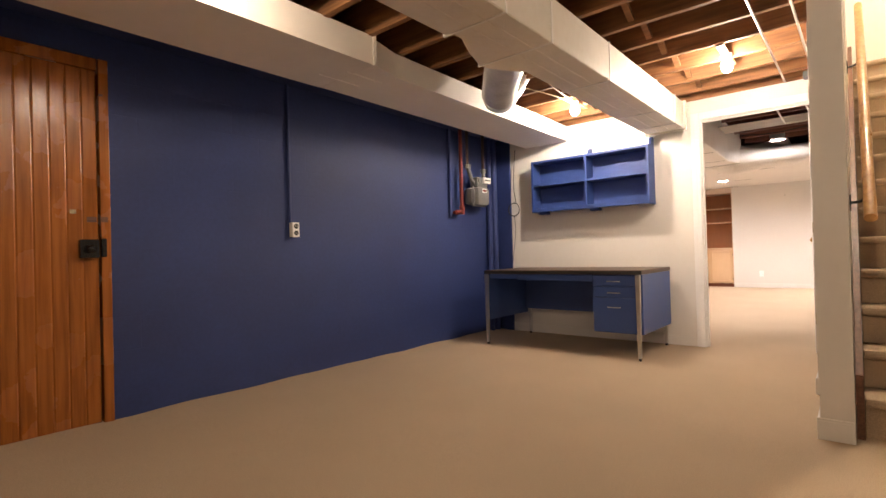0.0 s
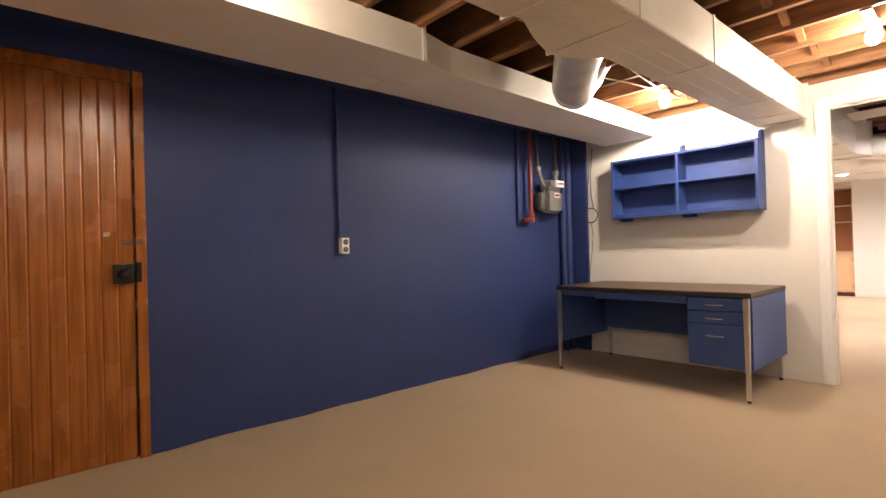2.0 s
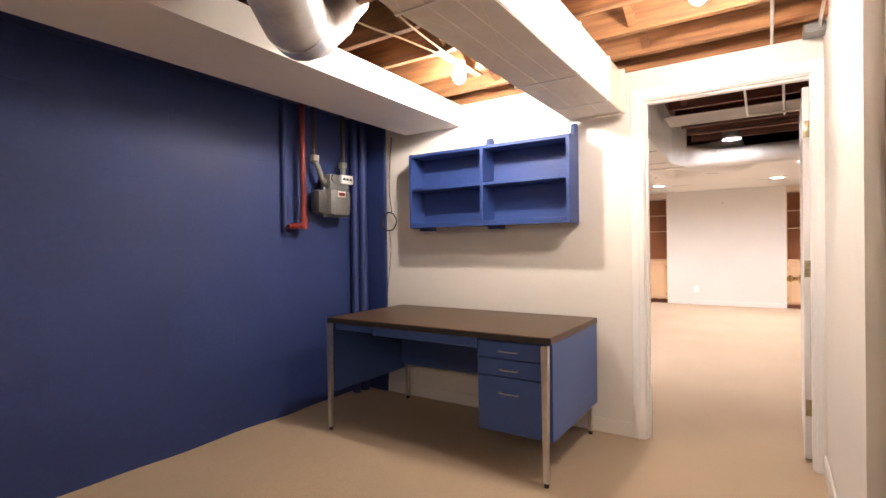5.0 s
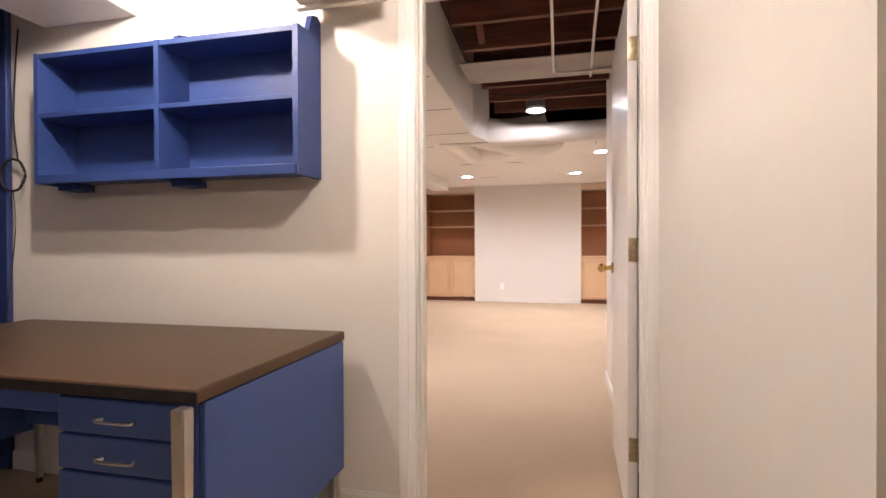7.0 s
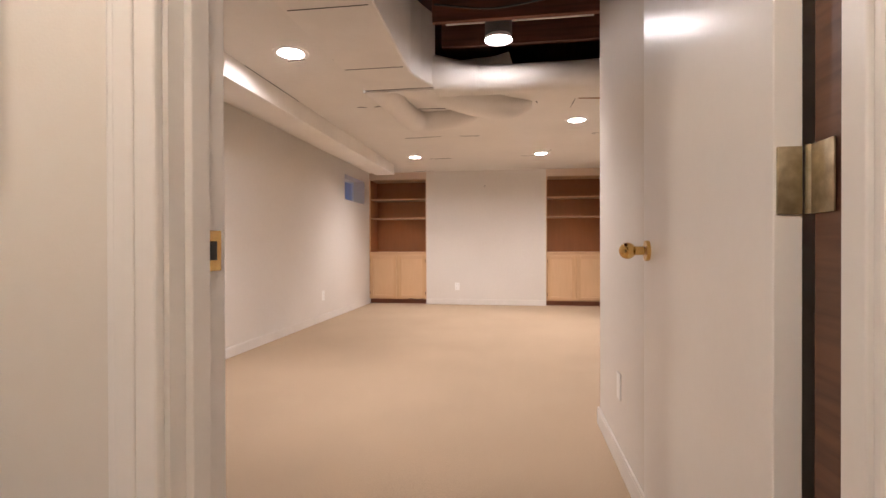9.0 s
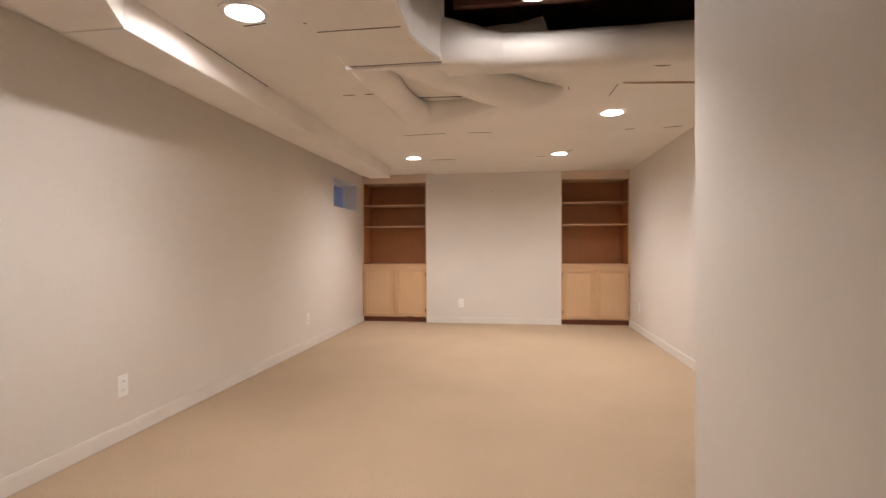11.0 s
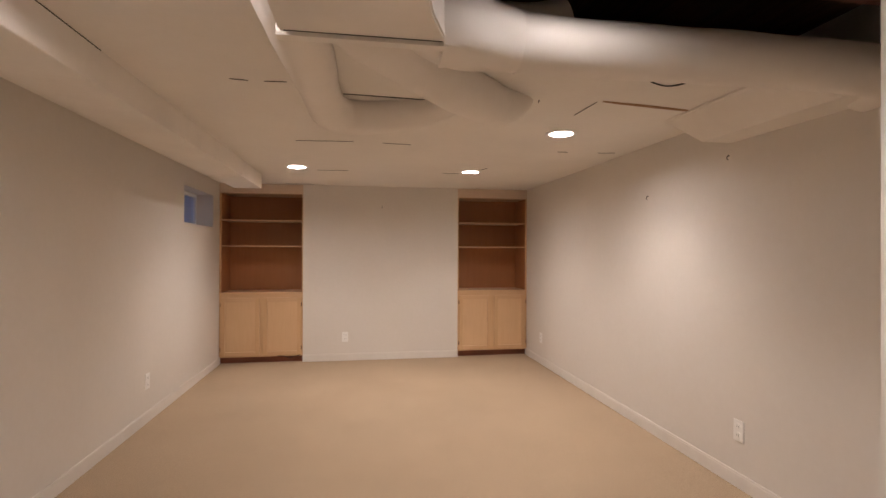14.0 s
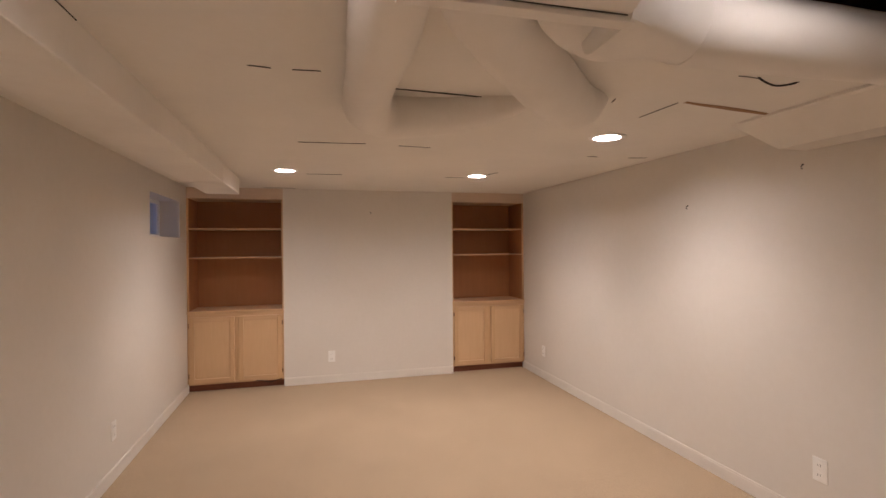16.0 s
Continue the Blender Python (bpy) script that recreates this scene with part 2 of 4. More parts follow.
# stronger of two added fill bulbs, warmer than the bulbs in view
M_BULB_FILL = glow("fill_bulb_glass_lit", (1.0, 0.76, 0.50), FILL_BULB_POWER * 1.9)
M_BULB_DESK = glow("desk_bulb_glass_lit", (1.0, 0.80, 0.585), DESK_BULB_POWER)
# dimmer of the two added fill bulbs
M_BULB_FILL_DIM = glow("dim_fill_bulb_glass_lit", (1.0, 0.76, 0.50), FILL_BULB_POWER)
M_CAN = glow("downlight_lens_lit", (1.0, 0.868, 0.775), CAN_POWER * 0.62)
M_CAN_WEAK = glow("weak_downlight_lens_lit", (1.0, 0.868, 0.775), CAN_POWER * 0.14)
# lens of the unseen lamp that stands in for light from upstairs
M_STAIRFILL = glow("stair_fill_lens_lit", (1.0, 0.76, 0.48), CAN_POWER * 2.2)
M_PANE = bpy.data.materials.new("window_glass")
M_PANE.use_nodes = True
_b = M_PANE.node_tree.nodes["Principled BSDF"]
_b.inputs["Transmission Weight"].default_value = 1
_b.inputs["Roughness"].default_value = 0.05
_b.inputs["Base Color"].default_value = (0.9, 0.95, 1, 1)


# ---- builders ----
def box(bm, x0, x1, y0, y1, z0, z1, bevel=0.0):
    """An axis-aligned block, its edges rounded by bevel."""
    m = Matrix.Translation(((x0 + x1) / 2, (y0 + y1) / 2, (z0 + z1) / 2)) @ Matrix.Diagonal((x1 - x0, y1 - y0, z1 - z0, 1))
    made = bmesh.ops.create_cube(bm, size=1, matrix=m)["verts"]
    if bevel:
        edges = list({e for v in made for e in v.link_edges})
        bmesh.ops.bevel(bm, geom=edges, offset=bevel, segments=2, affect="EDGES", profile=0.5)


def rod(bm, a, b, r, r2=None, n=16):
    """A round bar from a to b."""
    a, b = Vector(a), Vector(b)
    d = b - a
    m = Matrix.Translation((a + b) / 2) @ d.to_track_quat("Z", "Y").to_matrix().to_4x4()
    bmesh.ops.create_cone(bm, cap_ends=True, segments=n, radius1=r, radius2=r if r2 is None else r2, depth=d.length, matrix=m)


def ball(bm, c, r, sz=1.0, n=16):
    bmesh.ops.create_uvsphere(bm, u_segments=n, v_segments=n // 2 + 2, radius=r, matrix=Matrix.Translation(c) @ Matrix.Diagonal((1, 1, sz, 1)))


def extrude_poly(bm, pts, axis, lo, hi):
    """A prism: an outline in the plane across axis, drawn from lo to hi."""
    def at(p, v):
        return {"x": (v, p[0], p[1]), "y": (p[0], v, p[1]), "z": (p[0], p[1], v)}[axis]
    a = [bm.verts.new(at(p, lo)) for p in pts]
    b = [bm.verts.new(at(p, hi)) for p in pts]
    n = len(pts)
    fs = [bm.faces.new(a), bm.faces.new(b[::-1])]
    for i in range(n):
        fs.append(bm.faces.new((a[i], b[i], b[(i + 1) % n], a[(i + 1) % n])))
    bmesh.ops.recalc_face_normals(bm, faces=fs)


def smooth_path(points, steps=8):
    """Catmull-Rom through the points."""
    p = [Vector(q) for q in points]
    p = [p[0] * 2 - p[1]] + p + [p[-1] * 2 - p[-2]]
    out = []
    for i in range(1, len(p) - 2):
        for s in range(steps):
            t = s / steps
            a, b, c, d = p[i - 1], p[i], p[i + 1], p[i + 2]
            out.append(0.5 * ((2 * b) + (c - a) * t + (2 * a - 5 * b + 4 * c - d) * t * t + (3 * b - a - 3 * c + d) * t ** 3))
    out.append(p[-2])
    return out


def tube(bm, points, r, n=14, steps=8, wobble=0.0, flat=1.0):
    """A round tube along a curve; r is a radius or a list of radii along it."""
    path = smooth_path(points, steps)
    rings = []
    up = Vector((0, 0, 1))
    for i, c in enumerate(path):
        d = (path[min(i + 1, len(path) - 1)] - path[max(i - 1, 0)]).normalized()
        side = d.cross(up)
        side = side.normalized() if side.length > 1e-4 else Vector((1, 0, 0))
        top = side.cross(d).normalized()
        if isinstance(r, (list, tuple)):
            f = i / (len(path) - 1) * (len(r) - 1)
            k = min(int(f), len(r) - 2)
            rr = r[k] + (r[k + 1] - r[k]) * (f - k)
        else:
            rr = r
        rr += wobble * noise.noise(c * 5)
        rings.append([bm.verts.new(c + side * math.cos(2 * math.pi * j / n) * rr + top * math.sin(2 * math.pi * j / n) * rr * flat) for j in range(n)])
    fs = []
    for a, b in zip(rings, rings[1:]):
        for j in range(n):
            fs.append(bm.faces.new((a[j], a[(j + 1) % n], b[(j + 1) % n], b[j])))
    fs.append(bm.faces.new(rings[0][::-1]))
    fs.append(bm.faces.new(rings[-1]))
    bmesh.ops.recalc_face_normals(bm, faces=fs)


def part(name, bm, mat, parent=None, label="", smooth=False, at=None):
    """Links a bmesh as one mesh object, under a thing or a part."""
    me = bpy.data.meshes.new(name)
    bm.to_mesh(me)
    bm.free()
    me.materials.append(mat)
    if smooth:
        me.polygons.foreach_set("use_smooth", [True] * len(me.polygons))
        me.update()
        me.set_sharp_from_angle(angle=radians(35))
    ob = new(name, me)
    if parent:
        ob.parent = parent
    if at:
        ob.location = at
    if label:
        tagged(ob, label)
    return ob


def block(name, mat, *dims, parent=None, label="", bevel=0.0):
    """One part made of a single rounded block."""
    bm = bmesh.new()
    box(bm, *dims, bevel=bevel)
    return part(name, bm, mat, parent, label)


def bar(name, mat, a, b, r, parent=None, label="", n=16):
    bm = bmesh.new()
    rod(bm, a, b, r, n=n)
    return part(name, bm, mat, parent, label, smooth=True)


def thing(name, loc, label, category, group="", rz=0.0):
    ob = new(name)
    ob.empty_display_size = 0.1
    ob.matrix_basis = pose(*loc, 0, 0, rz)
    return tagged(ob, label, category, group)


def structure(name, bm, mat, label, category):
    return tagged(part(name, bm, mat), label, category, kind="structure")


# ---- plan: room with the blue wall is y < 5.67, the finished room y > 5.79 ----
BX = -2.88      # blue wall
LX = -2.65      # finished room, long wall with the window
RX = 1.26       # finished room, opposite wall
DY0, DY1 = 5.67, 5.79   # dividing wall
OX0, OX1, OZ = -0.61, 0.202, 2.07   # door opening
EY = 13.24      # end wall between the bookcases
JZ = 2.275      # underside of the joists
CZ = 2.215      # finished ceiling
BACK, FAR_X = -1.6, 2.4

bm = bmesh.new()
bmesh.ops.create_grid(bm, x_segments=60, y_segments=150, size=0.5,
                      matrix=Matrix.Translation(((BX + FAR_X) / 2, (BACK + 13.6) / 2, 0)) @ Matrix.Diagonal((FAR_X - BX + 0.3, 13.6 - BACK, 1, 1)))
for v in bm.verts:
    v.co.z = 0.0025 * noise.noise(Vector((v.co.x * 1.3, v.co.y * 1.3, 0)))
    if v.co.x < BX + 0.12 and v.co.y < DY0:
        v.co.z += 0.008 + 0.011 * noise.noise(Vector((3.1, v.co.y * 2.6, 0)))
for f in list(bm.faces):
    f.smooth = True
floor = structure("floor", bm, M_CARPET, "wall-to-wall beige carpet with a fine ribbed pile", "carpet")
bm = bmesh.new()
box(bm, BX - 0.4, FAR_X + 0.4, BACK - 0.3, 14.2, -0.2, -0.02)
structure("slab", bm, M_WALL, "concrete slab under the carpet", "floor slab")

# blue masonry wall, with the plank door's opening
DA, DB, DT = 0.78, 1.585, 2.03
bm = bmesh.new()
box(bm, BX - 0.25, BX, BACK, DA - 0.06, -0.02, 2.55)
box(bm, BX - 0.25, BX, DB + 0.06, DY0, -0.02, 2.55)
box(bm, BX - 0.25, BX, DA - 0.06, DB + 0.06, DT + 0.07, 2.55)
structure("wall_blue", bm, M_BLUEWALL, "rough masonry wall painted deep matt blue", "wall")
bm = bmesh.new()
box(bm, BX, -2.42, BACK, DY0, 2.255, 2.274)
structure("sill_plate", bm, M_BLUEWALL, "blue painted plate under the joist ends", "sill plate")

bm = bmesh.new()
box(bm, BX, -2.645, DY0 - 0.03, DY0 - 0.001, 0.0, 2.26, bevel=0.006)
structure("wall_pier", bm, M_BLUEWALL, "blue painted masonry return in the corner", "wall")

# dividing wall
bm = bmesh.new()
box(bm, BX - 0.25, OX0 - 0.02, DY0, DY1, -0.02, 2.262)
box(bm, OX0 - 0.02, OX1 + 0.055, DY0, DY1, OZ + 0.02, 2.262)
box(bm, OX1 + 0.055, 0.44, DY0, DY1, -0.02, 2.262)
box(bm, BX - 0.25, 0.44, DY0 + 0.045, DY1, 2.262, 2.55)
structure("wall_divide", bm, M_WALL, "cream painted wall with a doorway into the next room", "wall")

# wall along the stairs: a thicker piece by the doorway, a thinner one to its free end
bm = bmesh.new()
box(bm, 0.26, 0.44, 4.45, DY0, -0.02, 2.55)
box(bm, 0.31, 0.437, 3.6, 4.45, -0.02, 2.55)
structure("wall_stair", bm, M_WALL, "cream stair wall with a shallow step in its face", "wall")

# stair enclosure in the finished room
bm = bmesh.new()
box(bm, 0.284, 0.40, DY1, 7.86, -0.02, 2.55)
box(bm, 0.40, RX + 0.12, 7.74, 7.86, -0.02, 2.55)
structure("wall_enclosure", bm, M_WALL, "cream wall that boxes in the staircase", "wall")

# long walls of the finished room
W0, W1, WZ0, WZ1 = 12.03, 12.98, 1.66, 2.03
bm = bmesh.new()
box(bm, LX - 0.42, LX, DY1, W0, -0.02, 2.55)
box(bm, LX - 0.42, LX, W1, 13.9, -0.02, 2.55)
box(bm, LX - 0.42, LX, W0, W1, -0.02, WZ0)
box(bm, LX - 0.42, LX, W0, W1, WZ1, 2.55)
structure("wall_window", bm, M_WALL, "long cream wall with a small high window recess", "wall")
bm = bmesh.new()
box(bm, RX, RX + 0.15, 7.86, 13.9, -0.02, 2.55)
structure("wall_long", bm, M_WALL, "long cream wall with old picture hooks in it", "wall")
bm = bmesh.new()
box(bm, -1.66, 0.31, EY, 13.75, -0.02, 2.55)
box(bm, LX - 0.42, RX + 0.15, 13.75, 13.9, -0.02, 2.55)
structure("wall_end", bm, M_WALL, "cream end wall that stands out between two bookcases", "wall")

# walls behind the walker
bm = bmesh.new()
box(bm, BX - 0.25, FAR_X + 0.2, BACK - 0.2, BACK, -0.02, 2.55)
structure("wall_back", bm, M_WALL, "plain cream wall", "wall")
bm = bmesh.new()
box(bm, FAR_X, FAR_X + 0.2, BACK, 3.4, -0.02, 2.55)
box(bm, 1.42, FAR_X + 0.2, 3.4, 3.6, -0.02, 2.55)
box(bm, 1.42, 1.56, 3.6, 7.0, -0.02, 4.6)
structure("wall_side", bm, M_WALL, "plain cream wall beside the staircase", "wall")
bm = bmesh.new()
box(bm, 0.40, 1.56, 6.55, 6.7, 0, 4.6)
box(bm, 0.31, 0.437, 3.6, 6.7, 2.55, 4.6)
box(bm, 0.437, 1.42, 3.1, 3.24, 2.5, 4.6)
box(bm, 0.3, 1.56, 3.1, 6.7, 4.6, 4.7)
structure("wall_stairhead", bm, M_WALL, "pale wall above the head of the staircase", "wall")


# ---- ceilings, joists ----
bm = bmesh.new()
box(bm, BX - 0.3, FAR_X + 0.2, BACK - 0.2, 3.1, 2.50, 2.56)
box(bm, BX - 0.3, 0.31, 3.1, 5.75, 2.50, 2.56)
box(bm, 1.42, FAR_X + 0.2, 3.1, 6.7, 2.50, 2.56)
structure("subfloor_1", bm, M_DECK, "brown underside of the floor boards above", "ceiling")
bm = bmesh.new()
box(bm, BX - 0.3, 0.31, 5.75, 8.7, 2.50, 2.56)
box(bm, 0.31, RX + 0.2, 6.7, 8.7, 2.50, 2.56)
structure("subfloor_2", bm, M_DECK2, "dark brown underside of the floor boards above", "ceiling")
bm = bmesh.new()
box(bm, LX - 0.42, RX + 0.2, 8.7, 13.9, 2.50, 2.56)
structure("ceiling_cover", bm, M_DECK, "closed floor above the finished ceiling", "ceiling")

JOISTS = [5.45 - 0.338 * k for k in range(21)]


def joist(y, x0, x1, mat=M_JOIST):
    ob = block("joist", mat, x0, x1, -0.019, 0.019, 0, 0.224, bevel=0.003)
    ob.location = (0, y, JZ)
    return tagged(ob, "rough sawn brown floor joist under the boards", "joist", "exposed floor joists")


for y in JOISTS:
    if y > 3.24:
        joist(y, BX, 0.30)
    else:
        joist(y, BX, FAR_X)
ob = joist(5.693, BX, 0.30)
ob.location.z = 2.263
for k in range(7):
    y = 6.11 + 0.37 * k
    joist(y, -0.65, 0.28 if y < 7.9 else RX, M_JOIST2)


def bridging(x, y, mat=M_JOIST):
    """A crossed pair of battens between two joists."""
    t = thing("cross_bridging", (x, y, JZ), "crossed wooden battens nailed between two joists", "bridging", "cross bridging")
    for s in (1, -1):
        b = bmesh.new()
        box(b, -0.019, 0.019, -0.165, 0.165, -0.014, 0.014, bevel=0.002)
        bmesh.ops.transform(b, matrix=pose(0.03 * s, 0, 0.11, 28 * s, 0, 0), verts=b.verts)
        part("batten", b, mat, t)


for k in range(1, 7):
    bridging(-0.52, (JOISTS[k] + JOISTS[k - 1]) / 2)
    if k < 6:
        bridging(-1.45, (JOISTS[k] + JOISTS[k - 1]) / 2)
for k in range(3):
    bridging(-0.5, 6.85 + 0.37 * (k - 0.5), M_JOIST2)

# finished ceiling, with square holes for the downlights
CANS = [(-1.57, 11.88), (0.17, 11.87), (0.43, 10.13), (-1.60, 8.10)]


def sheet_with_holes(bm, x0, x1, y0, y1, z0, z1, holes, half=0.085):
    xs = sorted({x0, x1, *[h[0] + s * half for h in holes for s in (-1, 1)]})
    ys = sorted({y0, y1, *[h[1] + s * half for h in holes for s in (-1, 1)]})
    for xa, xb in zip(xs, xs[1:]):
        for ya, yb in zip(ys, ys[1:]):
            cx, cy = (xa + xb) / 2, (ya + yb) / 2
            if any(abs(cx - h[0]) < half and abs(cy - h[1]) < half for h in holes):
                continue
            box(bm, xa, xb, ya, yb, z0, z1)


bm = bmesh.new()
sheet_with_holes(bm, LX, -1.2, DY1, 8.62, CZ, CZ + 0.02, [CANS[3]])
sheet_with_holes(bm, LX, RX, 8.62, 13.75, CZ, CZ + 0.02, CANS[:3])
box(bm, -1.2, -0.72, 8.34, 8.62, CZ, CZ + 0.02)
bmesh.ops.remove_doubles(bm, verts=bm.verts, dist=1e-5)
ceiling = structure("ceiling", bm, M_CEIL, "white painted panel ceiling with cracked open seams", "ceiling")


def downlight(x, y, z, depth=0.036, ring=True, lens=M_CAN, beam=75.0):
    t = thing("recessed_downlight", (x, y, z), "round white recessed downlight, switched on", "downlight", "recessed downlights")
    b = bmesh.new()
    n = 32
    prof = [(0.112, 0.0), (0.112, -0.004), (0.100, -0.009), (0.084, -0.006), (0.078, 0.004), (0.075, depth + 0.012)]
    if not ring:
        prof = prof[3:]
    rings = [[b.verts.new((r * math.cos(2 * math.pi * j / n), r * math.sin(2 * math.pi * j / n), h)) for j in range(n)] for r, h in prof]
    for a, c in zip(rings, rings[1:]):
        for j in range(n):
            b.faces.new((a[j], a[(j + 1) % n], c[(j + 1) % n], c[j]))
    bmesh.ops.recalc_face_normals(b, faces=b.faces)
    part("trim_ring", b, M_TRIM, t, smooth=True)
    b = bmesh.new()
    bmesh.ops.create_cone(b, cap_ends=True, segments=32, radius1=0.07, radius2=0.055, depth=0.012, matrix=Matrix.Translation((0, 0, depth)))
    part("lens", b, lens, t, "glowing warm white lens", smooth=True)
    b = bmesh.new()
    rod(b, (0, 0, depth + 0.008), (0, 0, 0.22), 0.082, n=24)
    part("housing", b, M_METER, t, smooth=True)
    beam_light = bpy.data.lights.new("reflector_beam", "SPOT")
    beam_light.energy = beam
    beam_light.color = (1.0, 0.868, 0.775)
    beam_light.spot_size = radians(118)
    beam_light.spot_blend = 0.75
    beam_light.shadow_soft_size = 0.05
    spot = new("reflector_beam", beam_light)
    spot.parent = t
    spot.location = (0, 0, min(0.0, depth - 0.02))
    return t


for x, y in CANS:
    downlight(x, y, CZ, 0.012 if y < 9 else 0.036)
downlight(-0.27, 8.12, 2.225, 0.012, False, M_CAN_WEAK)
bm = bmesh.new()
rod(bm, (-0.6, 8.17, 2.36), (0.3, 8.17, 2.36), 0.008)
tagged(part("lamp_hanger_bar", bm, M_GALV, smooth=True), "thin steel bar that carries a downlight between joists", "hanger bar")

# ---- ducts and boxed beams ----
def seam(name, parent, *dims, mat=None):
    return block(name, mat or M_DUCTPAINT, *dims, parent=parent, bevel=0.0015)


duct = thing("main_duct", (-0.885, 2.0, 2.0), "white painted sheet metal trunk duct under the joists", "duct")
bm = bmesh.new()
extrude_poly(bm, [(0.165, -3.5), (0.165, 3.58), (-0.165, 3.58), (-0.155, 1.30), (-0.285, 1.10), (-0.295, 1.02), (-0.235, 0.84), (-0.150, 0.66), (-0.150, 0.60), (-0.185, 0.585), (-0.195, -3.5)], "z", 0.0, 0.245)
bmesh.ops.bevel(bm, geom=[e for e in bm.edges if abs(e.verts[0].co.z - e.verts[1].co.z) < 1e-4], offset=0.004, segments=2, affect="EDGES")
part("trunk", bm, M_TRUNKPAINT, duct)
for y, xl in ((-1.1, -0.200), (0.575, -0.200), (1.015, -0.305), (1.80, -0.171), (2.77, -0.171), (3.28, -0.169)):
    seam("joint_flange", duct, xl, 0.170, y, y + 0.016, -0.005, 0.248)
bm = bmesh.new()
box(bm, -0.185, 0.185, 3.555, 3.585, -0.012, 0.255, bevel=0.003)
part("end_cap", bm, M_TRUNKPAINT, duct)
bm = bmesh.new()
for x in (-0.045, 0.055):
    rod(bm, (x, -1.0, -0.0005), (x, 3.55, -0.0005), 0.0022, n=6)
part("crease", bm, M_TRUNKPAINT, duct)
bm = bmesh.new()
for ya, yb in ((0.62, 1.0), (1.05, 1.78), (1.84, 2.74), (2.80, 3.26)):
    for xa, xb in ((-0.13, 0.13), (0.13, -0.13)):
        rod(bm, (xa, ya, 0.0006), (xb, yb, 0.0006), 0.0018, n=6)
part("cross_brake", bm, M_TRUNKPAINT, duct)

beam = thing("boxed_beam", (-2.1, 2.0, 2.1), "long white boxed duct beside the blue wall", "boxed duct")
bm = bmesh.new()
extrude_poly(bm, [(-0.26, -3.5), (0.30, -3.5), (0.30, 0.77), (-0.275, 0.77)], "z", 0.0, 0.18)
part("near_box", bm, M_DUCTPAINT, beam)
bm = bmesh.new()
pts = [(-0.275, 0.78), (0.296, 0.78), (0.235, 1.02), (0.215, 2.0), (0.18, 3.67), (-0.335, 3.67)]
extrude_poly(bm, pts, "z", 0.004, 0.165)
part("far_box", bm, M_DUCTPAINT, beam)
seam("joint_strip", beam, 0.285, 0.308, 0.76, 0.785, -0.004, 0.186)
seam("joint_strip", beam, 0.085, 0.097, 0.72, 1.02, -0.003, 0.004)
seam("joint_strip", beam, -0.075, -0.063, 0.62, 0.95, -0.003, 0.006)
seam("ledge_strip", beam, -0.36, -0.27, -0.6, 1.0, 0.07, 0.09)

# round branch from the trunk duct to the boxed beam
branch = thing("branch_duct", (-1.4, 3.7, 2.1), "shiny galvanised round branch duct with an elbow", "duct")
bm = bmesh.new()
tube(bm, [(0.30, -0.52, 0.045), (0.21, -0.36, 0.045), (0.05, -0.17, 0.04), (-0.16, 0.10, 0.012)], [0.130, 0.130, 0.130, 0.130], n=28, steps=6)
part("straight_pipe", bm, M_ELBOW, branch, smooth=True)
for k, (p, q) in enumerate((((-0.16, 0.10, 0.012), (-0.21, 0.185, 0.018)), ((-0.206, 0.175, 0.016), (-0.23, 0.255, 0.058)), ((-0.227, 0.245, 0.052), (-0.22, 0.32, 0.125)))):
    bm = bmesh.new()
    tube(bm, [p, q], 0.132 - 0.004 * k, n=28, steps=2)
    part("elbow_gore", bm, M_GALV, branch, smooth=True)
bm = bmesh.new()
tube(bm, [(-0.221, 0.315, 0.12), (-0.21, 0.355, 0.16)], 0.122, n=28, steps=2)
part("crimp_band", bm, M_GALV, branch, smooth=True)
bm = bmesh.new()
tube(bm, [(-0.21, 0.345, 0.15), (-0.175, 0.425, 0.265)], 0.108, n=28, steps=2)
part("rising_pipe", bm, M_GALV, branch, smooth=True)
bm = bmesh.new()
tube(bm, [(0.300, -0.515, 0.045), (0.275, -0.475, 0.045)], 0.136, n=28, steps=2)
part("collar", bm, M_DUCTPAINT, branch, smooth=True)

# boxed duct of the finished room
trunk2 = thing("boxed_trunk", (-0.96, 7.0, 2.02), "white boxed trunk duct dropping below the ceiling", "boxed duct")
bm = bmesh.new()
extrude_poly(bm, [(-0.24, -1.21), (0.22, -1.21), (0.19, 0.1), (0.165, 0.9), (0.165, 1.02), (0.20, 1.16), (0.262, 1.32), (0.262, 1.34), (-0.225, 1.34), (-0.235, 0.6)], "z", 0.0, 0.48)
bmesh.ops.bevel(bm, geom=[e for e in bm.edges if abs(e.verts[0].co.z) < 1e-4 and abs(e.verts[1].co.z) < 1e-4], offset=0.006, segments=2, affect="EDGES")
part("body", bm, M_DUCTPAINT, trunk2)
for y, xr in ((-0.5, 0.18), (0.17, 0.16), (0.92, 0.14)):
    seam("seam_gap", trunk2, -0.215, xr, y, y + 0.006, -0.002, 0.004, mat=M_SLOT)
seam("lip", trunk2, -0.232, 0.268, 1.325, 1.362, -0.014, 0.03)
seam("lip_shadow_gap", trunk2, -0.21, 0.25, 1.321, 1.3245, -0.002, 0.004, mat=M_SLOT)

pipe = thing("round_duct", (0.3, 8.5, 2.112), "fat white wrapped round duct crossing under the joists", "duct")
bm = bmesh.new()
